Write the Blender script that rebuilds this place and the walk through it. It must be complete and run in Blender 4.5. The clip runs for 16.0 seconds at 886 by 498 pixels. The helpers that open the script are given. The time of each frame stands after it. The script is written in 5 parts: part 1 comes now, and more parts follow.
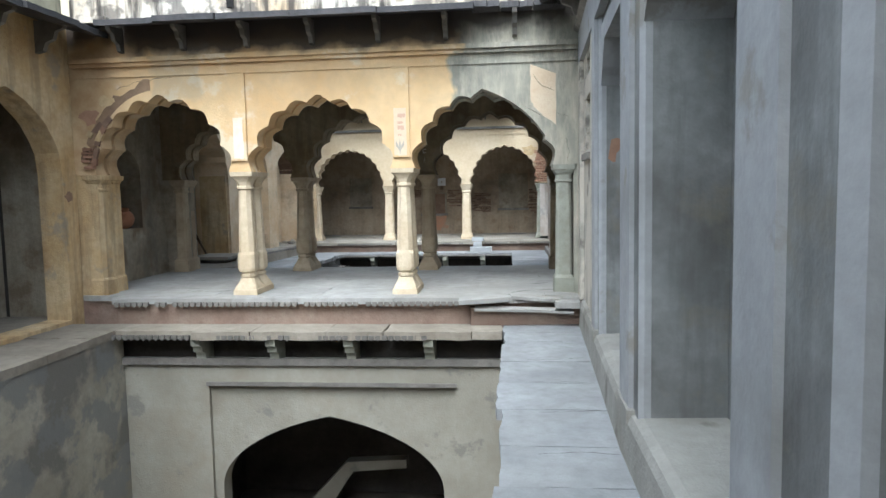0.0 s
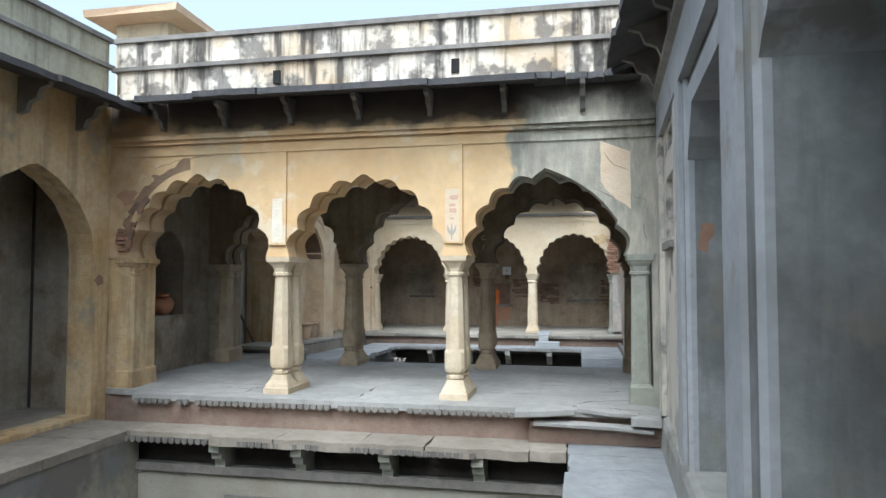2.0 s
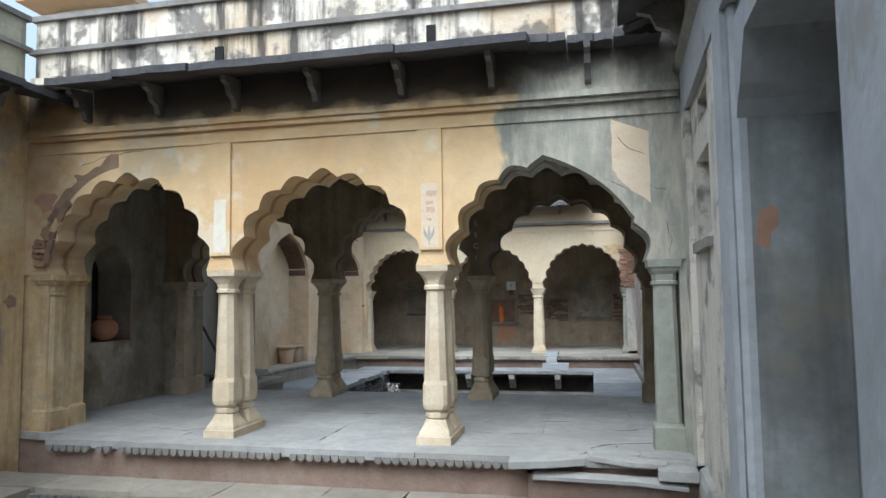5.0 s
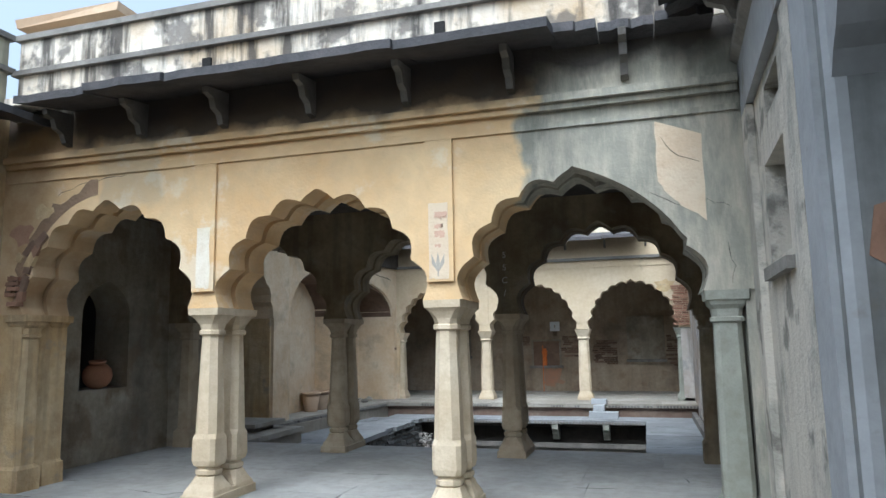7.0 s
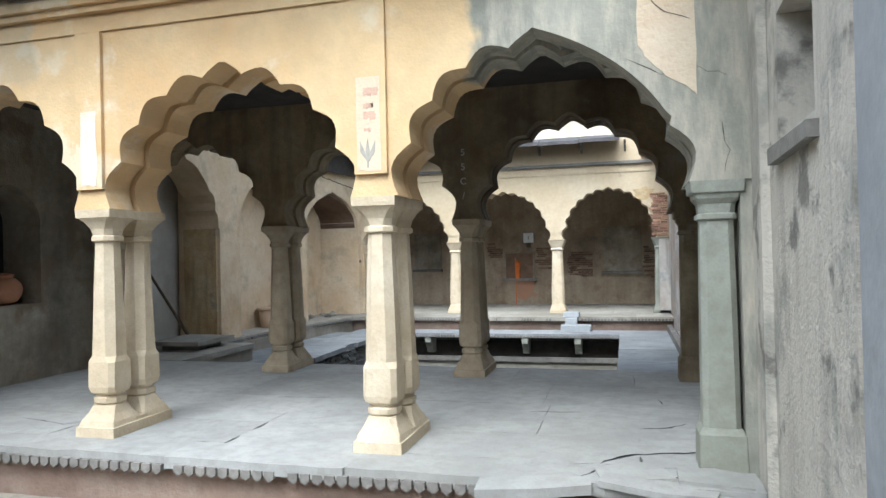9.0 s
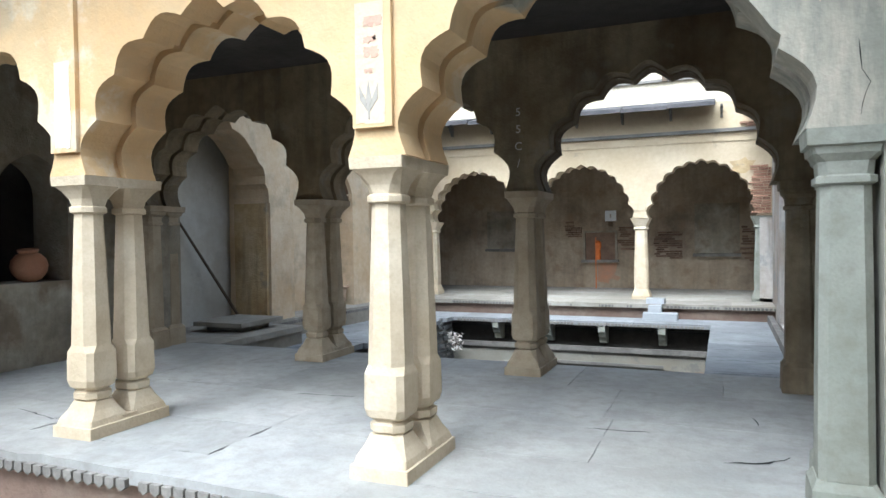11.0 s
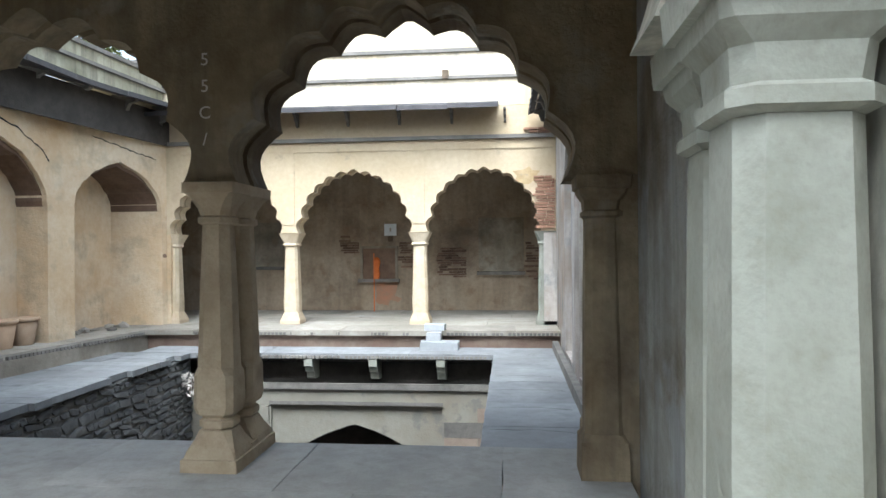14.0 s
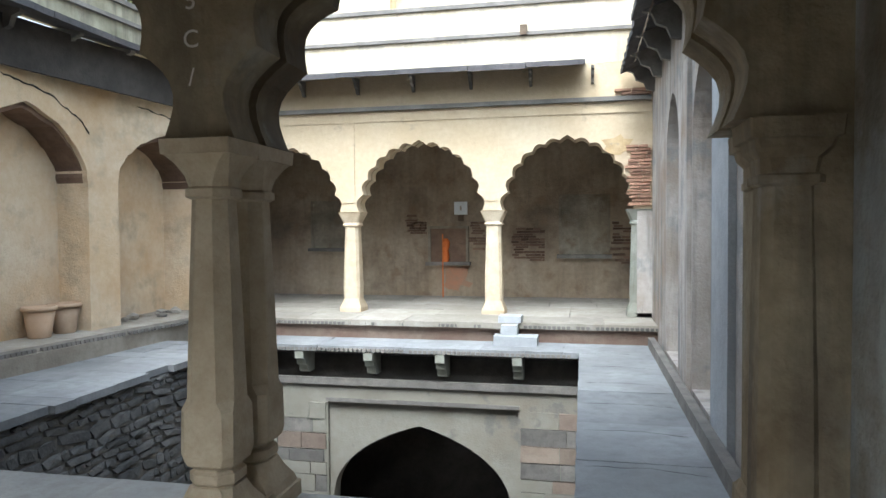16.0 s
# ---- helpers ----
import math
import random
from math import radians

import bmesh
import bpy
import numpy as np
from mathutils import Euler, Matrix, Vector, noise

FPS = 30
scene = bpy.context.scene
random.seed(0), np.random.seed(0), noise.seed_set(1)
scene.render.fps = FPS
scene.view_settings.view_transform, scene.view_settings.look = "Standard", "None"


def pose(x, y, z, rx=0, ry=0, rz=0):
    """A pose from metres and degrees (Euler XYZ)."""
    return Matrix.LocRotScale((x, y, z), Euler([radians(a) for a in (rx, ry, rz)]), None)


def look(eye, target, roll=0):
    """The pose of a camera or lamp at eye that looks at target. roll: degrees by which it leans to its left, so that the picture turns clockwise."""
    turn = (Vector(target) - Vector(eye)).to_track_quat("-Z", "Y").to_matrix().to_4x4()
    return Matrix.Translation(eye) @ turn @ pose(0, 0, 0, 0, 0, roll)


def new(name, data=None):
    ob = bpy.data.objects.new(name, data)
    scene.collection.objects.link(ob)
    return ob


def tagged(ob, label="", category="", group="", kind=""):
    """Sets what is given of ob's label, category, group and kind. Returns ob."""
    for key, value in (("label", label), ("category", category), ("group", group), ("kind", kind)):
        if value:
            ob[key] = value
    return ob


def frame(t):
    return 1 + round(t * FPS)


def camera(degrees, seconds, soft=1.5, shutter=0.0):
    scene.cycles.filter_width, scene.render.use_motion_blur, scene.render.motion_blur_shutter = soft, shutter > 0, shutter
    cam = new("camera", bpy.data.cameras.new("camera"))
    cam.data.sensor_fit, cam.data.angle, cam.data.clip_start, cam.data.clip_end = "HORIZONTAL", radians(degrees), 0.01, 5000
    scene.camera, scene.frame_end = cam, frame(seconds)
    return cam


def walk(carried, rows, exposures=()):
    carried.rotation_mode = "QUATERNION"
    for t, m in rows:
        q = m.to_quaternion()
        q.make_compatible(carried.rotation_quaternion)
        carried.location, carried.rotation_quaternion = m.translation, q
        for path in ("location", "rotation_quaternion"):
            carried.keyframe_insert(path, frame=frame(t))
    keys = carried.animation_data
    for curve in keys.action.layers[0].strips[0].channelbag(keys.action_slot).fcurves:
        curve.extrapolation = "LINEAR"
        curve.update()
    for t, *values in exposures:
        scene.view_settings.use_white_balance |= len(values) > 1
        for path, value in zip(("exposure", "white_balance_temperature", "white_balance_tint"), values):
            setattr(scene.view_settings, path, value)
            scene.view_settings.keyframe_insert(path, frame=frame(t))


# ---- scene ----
cam = camera(66.2, 16.0)
METRES, EYE, TILT, LEAN, TURN = 9.0, 1.66, 0.0, 0.0, 5.7
ROWS = [
    (0.0, 0.0, 0.0, 0.0, -0.09, -4.79, 1.13),
    (0.5, 0.0076, 0.028, 0.0013, -0.5, -5.02, 0.89),
    (1.0, 0.0087, 0.0596, -0.001, 0.05, -5.03, 0.02),
    (1.5, 0.0121, 0.0929, 0.0013, -1.09, -4.39, 0.94),
    (2.0, 0.018, 0.12, 0.0041, 5.83, 2.63, -0.01),
    (2.5, 0.0199, 0.14, 0.0034, 6.33, 3.7, -1.08),
    (3.0, 0.0189, 0.1745, 0.0029, 5.18, 4.72, -1.33),
    (3.5, 0.0232, 0.1948, 0.0026, 4.6, 4.22, 0.76),
    (4.0, 0.0298, 0.2227, 0.0055, 8.25, 5.78, -0.89),
    (4.5, 0.0332, 0.2554, 0.0025, 6.69, 4.08, 0.81),
    (7.0, 0.055, 0.4025, 0.0003, 10.88, 7.69, 1.01),
    (7.5, 0.0616, 0.4278, 0.0025, 14.33, 9.97, -0.74),
    (8.0, 0.0641, 0.4398, -0.0013, 12.62, 5.34, 0.18),
    (8.5, 0.0633, 0.4775, -0.004, 9.61, 2.56, 0.29),
    (9.0, 0.0703, 0.5108, -0.0078, 9.34, 0.55, 1.3),
    (11.5, 0.0921, 0.664, -0.0102, 17.46, -1.22, 0.6),
    (12.0, 0.0905, 0.7046, -0.0113, 12.51, -1.91, 0.7),
    (12.5, 0.0952, 0.7355, -0.0108, 12.76, 0.51, 1.6),
    (13.0, 0.1034, 0.774, -0.01, 13.8, -0.31, -0.16),
    (13.5, 0.1097, 0.8169, -0.0118, 5.02, -0.6, -0.75),
    (14.0, 0.1163, 0.8594, -0.0098, -0.08, 0.03, 0.47),
    (14.5, 0.1243, 0.8985, -0.0097, 0.75, -0.55, 0.65),
    (15.0, 0.1258, 0.929, -0.0123, 2.53, -2.72, 0.92),
    (15.5, 0.1174, 0.9665, -0.0132, 3.62, -3.62, -1.16),
    (16.0, 0.1092, 0.9975, -0.0069, 5.98, -1.7, 0.37),
]
walk(cam, [(t, pose(0, 0, EYE, TILT, LEAN, TURN) @ pose(METRES * x, METRES * y, METRES * z, 90 + pitch, roll, yaw)) for t, x, y, z, yaw, pitch, roll in ROWS],
     [(0.0, 1.42, 5450, 5), (2.0, 1.24, 5400, 5), (4.5, 1.08, 5350, 5), (8.0, 1.14, 5250, 5), (9.0, 1.5, 5400, 5), (11.5, 1.74, 5250, 5), (13.5, 1.86, 5400, 5), (16.0, 1.88, 5450, 5)])

# ---- world, sun, exposure ----
world = bpy.data.worlds.new("sky")
scene.world = world
world.use_nodes = True
wn = world.node_tree
sky = wn.nodes.new("ShaderNodeTexSky")
sky.sky_type, sky.sun_disc = "NISHITA", False
sky.sun_elevation, sky.sun_rotation = radians(55), radians(189)
sky.air_density, sky.dust_density, sky.ozone_density = 1.6, 7.0, 0.6
haze = wn.nodes.new("ShaderNodeHueSaturation")
haze.inputs["Saturation"].default_value = 0.4
wn.links.new(sky.outputs[0], haze.inputs["Color"])
wn.links.new(haze.outputs[0], wn.nodes["Background"].inputs[0])
wn.nodes["Background"].inputs[1].default_value = 0.14
sun = new("sun", bpy.data.lights.new("sun", "SUN"))
sun.data.energy, sun.data.angle, sun.data.color = 0.26, radians(70), (1.0, 0.95, 0.88)
sun.matrix_basis = look((0, 0, 20), (1.5, 9.0, 20 - 13.0))

# ---- materials ----
def links(nt, a, b):
    nt.links.new(a, b)


def material(name, rough=0.9, bump=0.25, fine=45.0):
    m = bpy.data.materials.new(name)
    m.use_nodes = True
    nt = m.node_tree
    bsdf = nt.nodes["Principled BSDF"]
    bsdf.inputs["Roughness"].default_value = rough
    bsdf.inputs["Specular IOR Level"].default_value = 0.25
    geo = nt.nodes.new("ShaderNodeNewGeometry")
    n1 = nt.nodes.new("ShaderNodeTexNoise")
    n1.inputs["Scale"].default_value, n1.inputs["Detail"].default_value = fine, 6
    n2 = nt.nodes.new("ShaderNodeTexNoise")
    n2.inputs["Scale"].default_value, n2.inputs["Detail"].default_value = fine / 9, 5
    add = nt.nodes.new("ShaderNodeMath")
    add.operation = "MULTIPLY_ADD"
    add.inputs[1].default_value = 2.5
    bmp = nt.nodes.new("ShaderNodeBump")
    bmp.inputs["Strength"].default_value, bmp.inputs["Distance"].default_value = bump, 0.02
    for n in (n1, n2):
        links(nt, geo.outputs["Position"], n.inputs["Vector"])
    links(nt, n2.outputs[0], add.inputs[0])
    links(nt, n1.outputs[0], add.inputs[2])
    links(nt, add.outputs[0], bmp.inputs["Height"])
    links(nt, bmp.outputs[0], bsdf.inputs["Normal"])
    return m, nt, bsdf, geo


def noise_mask(nt, geo, scale, lo, hi, stretch=(1, 1, 1), offset=(0, 0, 0), detail=6.0, rough=0.6):
    """A 0 to 1 mask out of noise between lo and hi."""
    mp = nt.nodes.new("ShaderNodeMapping")
    mp.inputs["Scale"].default_value, mp.inputs["Location"].default_value = stretch, offset
    links(nt, geo.outputs["Position"], mp.inputs["Vector"])
    n = nt.nodes.new("ShaderNodeTexNoise")
    n.inputs["Scale"].default_value, n.inputs["Detail"].default_value, n.inputs["Roughness"].default_value = scale, detail, rough
    links(nt, mp.outputs[0], n.inputs["Vector"])
    r = nt.nodes.new("ShaderNodeMapRange")
    r.inputs["From Min"].default_value, r.inputs["From Max"].default_value = lo, hi
    links(nt, n.outputs[0], r.inputs["Value"])
    return r.outputs[0]


def axis_mask(nt, geo, axis, lo, hi, wobble=0.0, scale=2.0):
    """0 below lo and 1 above hi along a world axis, with an uneven border."""
    s = nt.nodes.new("ShaderNodeSeparateXYZ")
    links(nt, geo.outputs["Position"], s.inputs[0])
    value = s.outputs["XYZ".index(axis)]
    if wobble:
        n = nt.nodes.new("ShaderNodeTexNoise")
        n.inputs["Scale"].default_value, n.inputs["Detail"].default_value = scale, 5
        links(nt, geo.outputs["Position"], n.inputs["Vector"])
        ma = nt.nodes.new("ShaderNodeMath")
        ma.operation = "MULTIPLY_ADD"
        ma.inputs[1].default_value = wobble
        links(nt, n.outputs[0], ma.inputs[0])
        links(nt, value, ma.inputs[2])
        value = ma.outputs[0]
    r = nt.nodes.new("ShaderNodeMapRange")
    r.inputs["From Min"].default_value, r.inputs["From Max"].default_value = lo, hi
    links(nt, value, r.inputs["Value"])
    return r.outputs[0]


def times(nt, a, b):
    m = nt.nodes.new("ShaderNodeMath")
    m.operation = "MULTIPLY"
    for i, v in enumerate((a, b)):
        if isinstance(v, (int, float)):
            m.inputs[i].default_value = v
        else:
            links(nt, v, m.inputs[i])
    return m.outputs[0]


def blend(nt, fac, a, b):
    m = nt.nodes.new("ShaderNodeMix")
    m.data_type = "RGBA"
    if isinstance(fac, (int, float)):
        m.inputs[0].default_value = fac
    else:
        links(nt, fac, m.inputs[0])
    for i, c in ((6, a), (7, b)):
        if isinstance(c, tuple):
            m.inputs[i].default_value = (*c, 1)
        else:
            links(nt, c, m.inputs[i])
    return m.outputs[2]


def plaster(name, base, pale, stain, bare, bump=0.3, streak=0.0, rough=0.92, stain_amount=(0.52, 0.72), bare_amount=(0.6, 0.66)):
    m, nt, bsdf, geo = material(name, rough, bump)
    c = blend(nt, noise_mask(nt, geo, 1.3, 0.35, 0.65), base, pale)
    c = blend(nt, times(nt, noise_mask(nt, geo, 14, 0.35, 0.75), 0.35), c, stain)
    c = blend(nt, noise_mask(nt, geo, 0.9, *stain_amount, offset=(7, 3, 1)), c, stain)
    c = blend(nt, times(nt, noise_mask(nt, geo, 2.2, *bare_amount, offset=(1, 9, 4)), 0.8), c, bare)
    if streak:
        c = blend(nt, times(nt, noise_mask(nt, geo, 3.0, 0.48, 0.62, stretch=(2.2, 2.2, 0.22)), streak), c, (0.06, 0.055, 0.05))
    links(nt, c, bsdf.inputs["Base Color"])
    return m


def stone(name, a, b, c3, bump=0.35, rough=0.85, fine=40.0, vary=0.25):
    m, nt, bsdf, geo = material(name, rough, bump, fine)
    c = blend(nt, noise_mask(nt, geo, 2.0, 0.35, 0.65), a, b)
    c = blend(nt, times(nt, noise_mask(nt, geo, 9.0, 0.45, 0.75, offset=(3, 3, 3)), 0.6), c, c3)
    c = blend(nt, times(nt, noise_mask(nt, geo, 60.0, 0.45, 0.75), 0.3), c, c3)
    c = blend(nt, times(nt, noise_mask(nt, geo, 0.7, 0.42, 0.68, offset=(5, 2, 0)), 0.55), c, c3)
    info = nt.nodes.new("ShaderNodeObjectInfo")
    h = nt.nodes.new("ShaderNodeHueSaturation")
    r = nt.nodes.new("ShaderNodeMapRange")
    r.inputs["To Min"].default_value, r.inputs["To Max"].default_value = 1 - vary, 1 + vary * 0.6
    links(nt, info.outputs["Random"], r.inputs["Value"])
    links(nt, r.outputs[0], h.inputs["Value"])
    links(nt, c, h.inputs["Color"])
    links(nt, h.outputs[0], bsdf.inputs["Base Color"])
    return m


def arcade_front_material():
    """Ochre lime plaster, grey cement repairs on the east side, brown damp on the west."""
    m, nt, bsdf, geo = material("ochre_plaster", 0.93, 0.25)
    ochre = blend(nt, noise_mask(nt, geo, 1.1, 0.35, 0.65), (0.64, 0.43, 0.215), (0.74, 0.55, 0.31))
    ochre = blend(nt, times(nt, noise_mask(nt, geo, 8, 0.4, 0.75), 0.4), ochre, (0.5, 0.38, 0.24))
    ochre = blend(nt, times(nt, noise_mask(nt, geo, 2.0, 0.55, 0.62, offset=(4, 0, 8)), 0.6), ochre, (0.74, 0.66, 0.5))
    grey = blend(nt, noise_mask(nt, geo, 2.0, 0.35, 0.65), (0.24, 0.24, 0.2), (0.36, 0.35, 0.29))
    pale = blend(nt, noise_mask(nt, geo, 5.0, 0.42, 0.7, stretch=(1.8, 1.8, 0.45), detail=10.0, rough=0.7), grey, (0.52, 0.47, 0.38))
    east = axis_mask(nt, geo, "X", -0.05, 0.03, 1.2, 1.4)
    c = blend(nt, east, ochre, pale)
    brown = blend(nt, noise_mask(nt, geo, 3.0, 0.4, 0.65), (0.36, 0.24, 0.13), (0.52, 0.4, 0.25))
    west = axis_mask(nt, geo, "X", -4.2, -4.9, 1.2, 1.2)
    c = blend(nt, times(nt, west, 0.8), c, brown)
    repair = times(nt, times(nt, axis_mask(nt, geo, "X", -4.45, -4.38, 0.5, 2.5), axis_mask(nt, geo, "X", -3.84, -3.9, 0.3, 2.5)), axis_mask(nt, geo, "Z", 3.02, 3.08, 0.2, 3.0))
    c = blend(nt, times(nt, repair, 0.3), c, grey)
    # eave shade painted into the plaster, only along the slabs' stretch
    eave_shade_run = times(nt, axis_mask(nt, geo, "X", -5.0, -4.7, 0.4, 2.0), axis_mask(nt, geo, "X", -0.2, -0.5, 0.4, 2.0))
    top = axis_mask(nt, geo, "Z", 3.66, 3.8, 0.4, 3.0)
    c = blend(nt, times(nt, times(nt, top, 0.9), eave_shade_run), c, (0.08, 0.07, 0.065))
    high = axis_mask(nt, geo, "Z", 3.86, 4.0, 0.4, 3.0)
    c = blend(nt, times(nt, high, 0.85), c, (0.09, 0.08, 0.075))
    links(nt, c, bsdf.inputs["Base Color"])
    return m


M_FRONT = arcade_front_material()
M_HALL = plaster("dark_hall_plaster", (0.3, 0.26, 0.19), (0.42, 0.38, 0.3), (0.12, 0.1, 0.075), (0.2, 0.15, 0.1), bump=0.4, streak=0.15, stain_amount=(0.5, 0.72), bare_amount=(0.52, 0.64))
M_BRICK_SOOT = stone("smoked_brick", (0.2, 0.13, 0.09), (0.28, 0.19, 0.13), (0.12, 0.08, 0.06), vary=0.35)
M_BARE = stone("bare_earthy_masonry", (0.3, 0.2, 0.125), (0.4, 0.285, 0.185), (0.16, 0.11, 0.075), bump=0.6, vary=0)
M_FARBACK = plaster("brown_mottled_plaster", (0.36, 0.28, 0.19), (0.47, 0.39, 0.285), (0.15, 0.115, 0.085), (0.26, 0.185, 0.12), bump=0.45, streak=0.15, stain_amount=(0.5, 0.72), bare_amount=(0.54, 0.66))
M_FADED = stone("faded_limewash", (0.68, 0.56, 0.4), (0.72, 0.63, 0.48), (0.6, 0.45, 0.3), vary=0.02)
M_OCHRE = plaster("damp_ochre_plaster", (0.52, 0.36, 0.17), (0.62, 0.5, 0.31), (0.27, 0.155, 0.065), (0.36, 0.31, 0.23), bump=0.45, streak=0.3)
M_CREAM = plaster("cream_plaster", (0.66, 0.5, 0.31), (0.74, 0.63, 0.46), (0.54, 0.36, 0.19), (0.46, 0.37, 0.25), bump=0.55, stain_amount=(0.48, 0.7), bare_amount=(0.52, 0.68))
M_FARFRONT = plaster("pale_ochre_plaster", (0.56, 0.45, 0.29), (0.64, 0.54, 0.38), (0.42, 0.31, 0.2), (0.42, 0.34, 0.24), stain_amount=(0.58, 0.8), bare_amount=(0.64, 0.7))
M_PARAPET = plaster("streaked_limewash", (0.7, 0.62, 0.5), (0.8, 0.75, 0.66), (0.5, 0.36, 0.2), (0.13, 0.12, 0.11), streak=0.9, bare_amount=(0.5, 0.57))
M_BRIGHT = plaster("upper_limewash", (0.66, 0.58, 0.42), (0.74, 0.67, 0.53), (0.6, 0.48, 0.3), (0.5, 0.45, 0.36), streak=0.2)
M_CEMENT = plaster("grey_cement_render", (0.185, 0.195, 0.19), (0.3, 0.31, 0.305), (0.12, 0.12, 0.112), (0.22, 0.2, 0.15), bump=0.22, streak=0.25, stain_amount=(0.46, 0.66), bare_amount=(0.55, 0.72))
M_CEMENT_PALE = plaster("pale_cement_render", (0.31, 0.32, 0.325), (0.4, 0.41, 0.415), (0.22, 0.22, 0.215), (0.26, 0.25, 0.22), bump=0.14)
M_SILL = plaster("worn_cement_sill", (0.27, 0.265, 0.24), (0.36, 0.35, 0.32), (0.2, 0.19, 0.165), (0.16, 0.15, 0.13), bump=0.4, stain_amount=(0.5, 0.7), bare_amount=(0.58, 0.66))
M_OILY = plaster("smoke_oiled_plaster", (0.24, 0.18, 0.105), (0.34, 0.285, 0.19), (0.1, 0.07, 0.04), (0.3, 0.27, 0.21), bump=0.35, streak=0.3, stain_amount=(0.46, 0.68), bare_amount=(0.58, 0.68))
M_FLAKE = plaster("flaking_limewash", (0.3, 0.29, 0.25), (0.42, 0.4, 0.34), (0.58, 0.54, 0.46), (0.17, 0.16, 0.14), bump=0.6, streak=0.18, stain_amount=(0.46, 0.52), bare_amount=(0.58, 0.64))
M_MOSSY = plaster("mossy_limewash", (0.36, 0.34, 0.25), (0.5, 0.47, 0.36), (0.2, 0.2, 0.13), (0.3, 0.27, 0.21), streak=0.4)
M_PIT = plaster("pit_plaster", (0.25, 0.235, 0.195), (0.34, 0.325, 0.275), (0.25, 0.22, 0.17), (0.2, 0.19, 0.17))
M_MOTTLE = plaster("peeling_pit_plaster", (0.24, 0.22, 0.17), (0.38, 0.35, 0.28), (0.17, 0.16, 0.14), (0.2, 0.2, 0.19), stain_amount=(0.48, 0.55), bare_amount=(0.5, 0.56))
# Near-black stone; in recesses and under the eave its colour paints the shade.
M_NEAR_BLACK = stone("near_black_stone", (0.06, 0.055, 0.05), (0.1, 0.09, 0.08), (0.04, 0.037, 0.034), vary=0.15)
M_EAVE = stone("weathered_dark_slab", (0.075, 0.075, 0.08), (0.12, 0.11, 0.11), (0.045, 0.045, 0.045))
M_PAVE = stone("worn_sandstone_paving", (0.325, 0.3, 0.255), (0.43, 0.405, 0.355), (0.24, 0.215, 0.17), bump=0.3, vary=0.16)
M_LEDGE = stone("worn_brown_ledge_stone", (0.265, 0.235, 0.19), (0.35, 0.315, 0.26), (0.18, 0.155, 0.12), bump=0.35, vary=0.16)
M_DUST = stone("dust_grey_floor_stone", (0.33, 0.33, 0.315), (0.44, 0.435, 0.41), (0.26, 0.245, 0.215), bump=0.25, vary=0.1)
M_EASTPALE = plaster("grey_pink_limewash", (0.4, 0.365, 0.325), (0.54, 0.51, 0.47), (0.33, 0.26, 0.2), (0.3, 0.3, 0.29), bump=0.45, streak=0.35, stain_amount=(0.48, 0.66), bare_amount=(0.54, 0.62))
M_PAVE2 = stone("grey_stone_paving", (0.255, 0.265, 0.275), (0.35, 0.36, 0.365), (0.19, 0.19, 0.185), bump=0.3, vary=0.15)
M_EDGE = stone("dark_edge_stone", (0.2, 0.19, 0.17), (0.3, 0.28, 0.25), (0.12, 0.11, 0.1))
M_RED = stone("red_sandstone_riser", (0.25, 0.17, 0.13), (0.32, 0.255, 0.2), (0.17, 0.115, 0.09))
M_PIER = plaster("streaked_pier_plaster", (0.3, 0.295, 0.26), (0.41, 0.41, 0.38), (0.17, 0.135, 0.09), (0.36, 0.37, 0.365), bump=0.45, streak=0.25, stain_amount=(0.46, 0.62), bare_amount=(0.5, 0.6))
M_ALCOVE = plaster("pale_alcove_plaster", (0.52, 0.49, 0.41), (0.62, 0.59, 0.52), (0.42, 0.36, 0.27), (0.46, 0.43, 0.36), bump=0.2)
M_RUST = stone("weathered_red_block", (0.26, 0.2, 0.16), (0.34, 0.28, 0.22), (0.2, 0.15, 0.12), vary=0.2)
M_COL = stone("cream_limestone", (0.58, 0.475, 0.325), (0.68, 0.59, 0.44), (0.42, 0.33, 0.21), bump=0.25, vary=0.06)
M_COL_DARK = stone("darker_cream_limestone", (0.42, 0.345, 0.235), (0.5, 0.42, 0.3), (0.27, 0.2, 0.125), bump=0.3, vary=0.08)
M_COL_GREY = stone("lime_grey_stone", (0.29, 0.3, 0.255), (0.385, 0.39, 0.335), (0.2, 0.195, 0.15), bump=0.22, vary=0.05)
M_BRICK = stone("old_thin_brick", (0.36, 0.2, 0.13), (0.45, 0.28, 0.19), (0.25, 0.15, 0.1), vary=0.3)
M_RUBBLE = stone("grey_rubble_stone", (0.13, 0.13, 0.125), (0.21, 0.205, 0.19), (0.085, 0.085, 0.085), bump=0.5, vary=0.25)
M_MORTAR = stone("earth_mortar", (0.17, 0.165, 0.15), (0.23, 0.215, 0.19), (0.1, 0.09, 0.08), vary=0)
M_CLAY = stone("terracotta", (0.42, 0.2, 0.11), (0.5, 0.27, 0.16), (0.32, 0.15, 0.09), bump=0.12, rough=0.7)
M_POT = stone("dusty_clay_planter", (0.5, 0.36, 0.24), (0.56, 0.43, 0.3), (0.4, 0.28, 0.18), bump=0.1)
M_WOOD = stone("weathered_wood", (0.15, 0.11, 0.075), (0.22, 0.17, 0.12), (0.09, 0.07, 0.05), fine=70)
M_ORANGE = stone("vermilion_pigment", (0.7, 0.16, 0.03), (0.78, 0.25, 0.07), (0.5, 0.12, 0.04), vary=0)
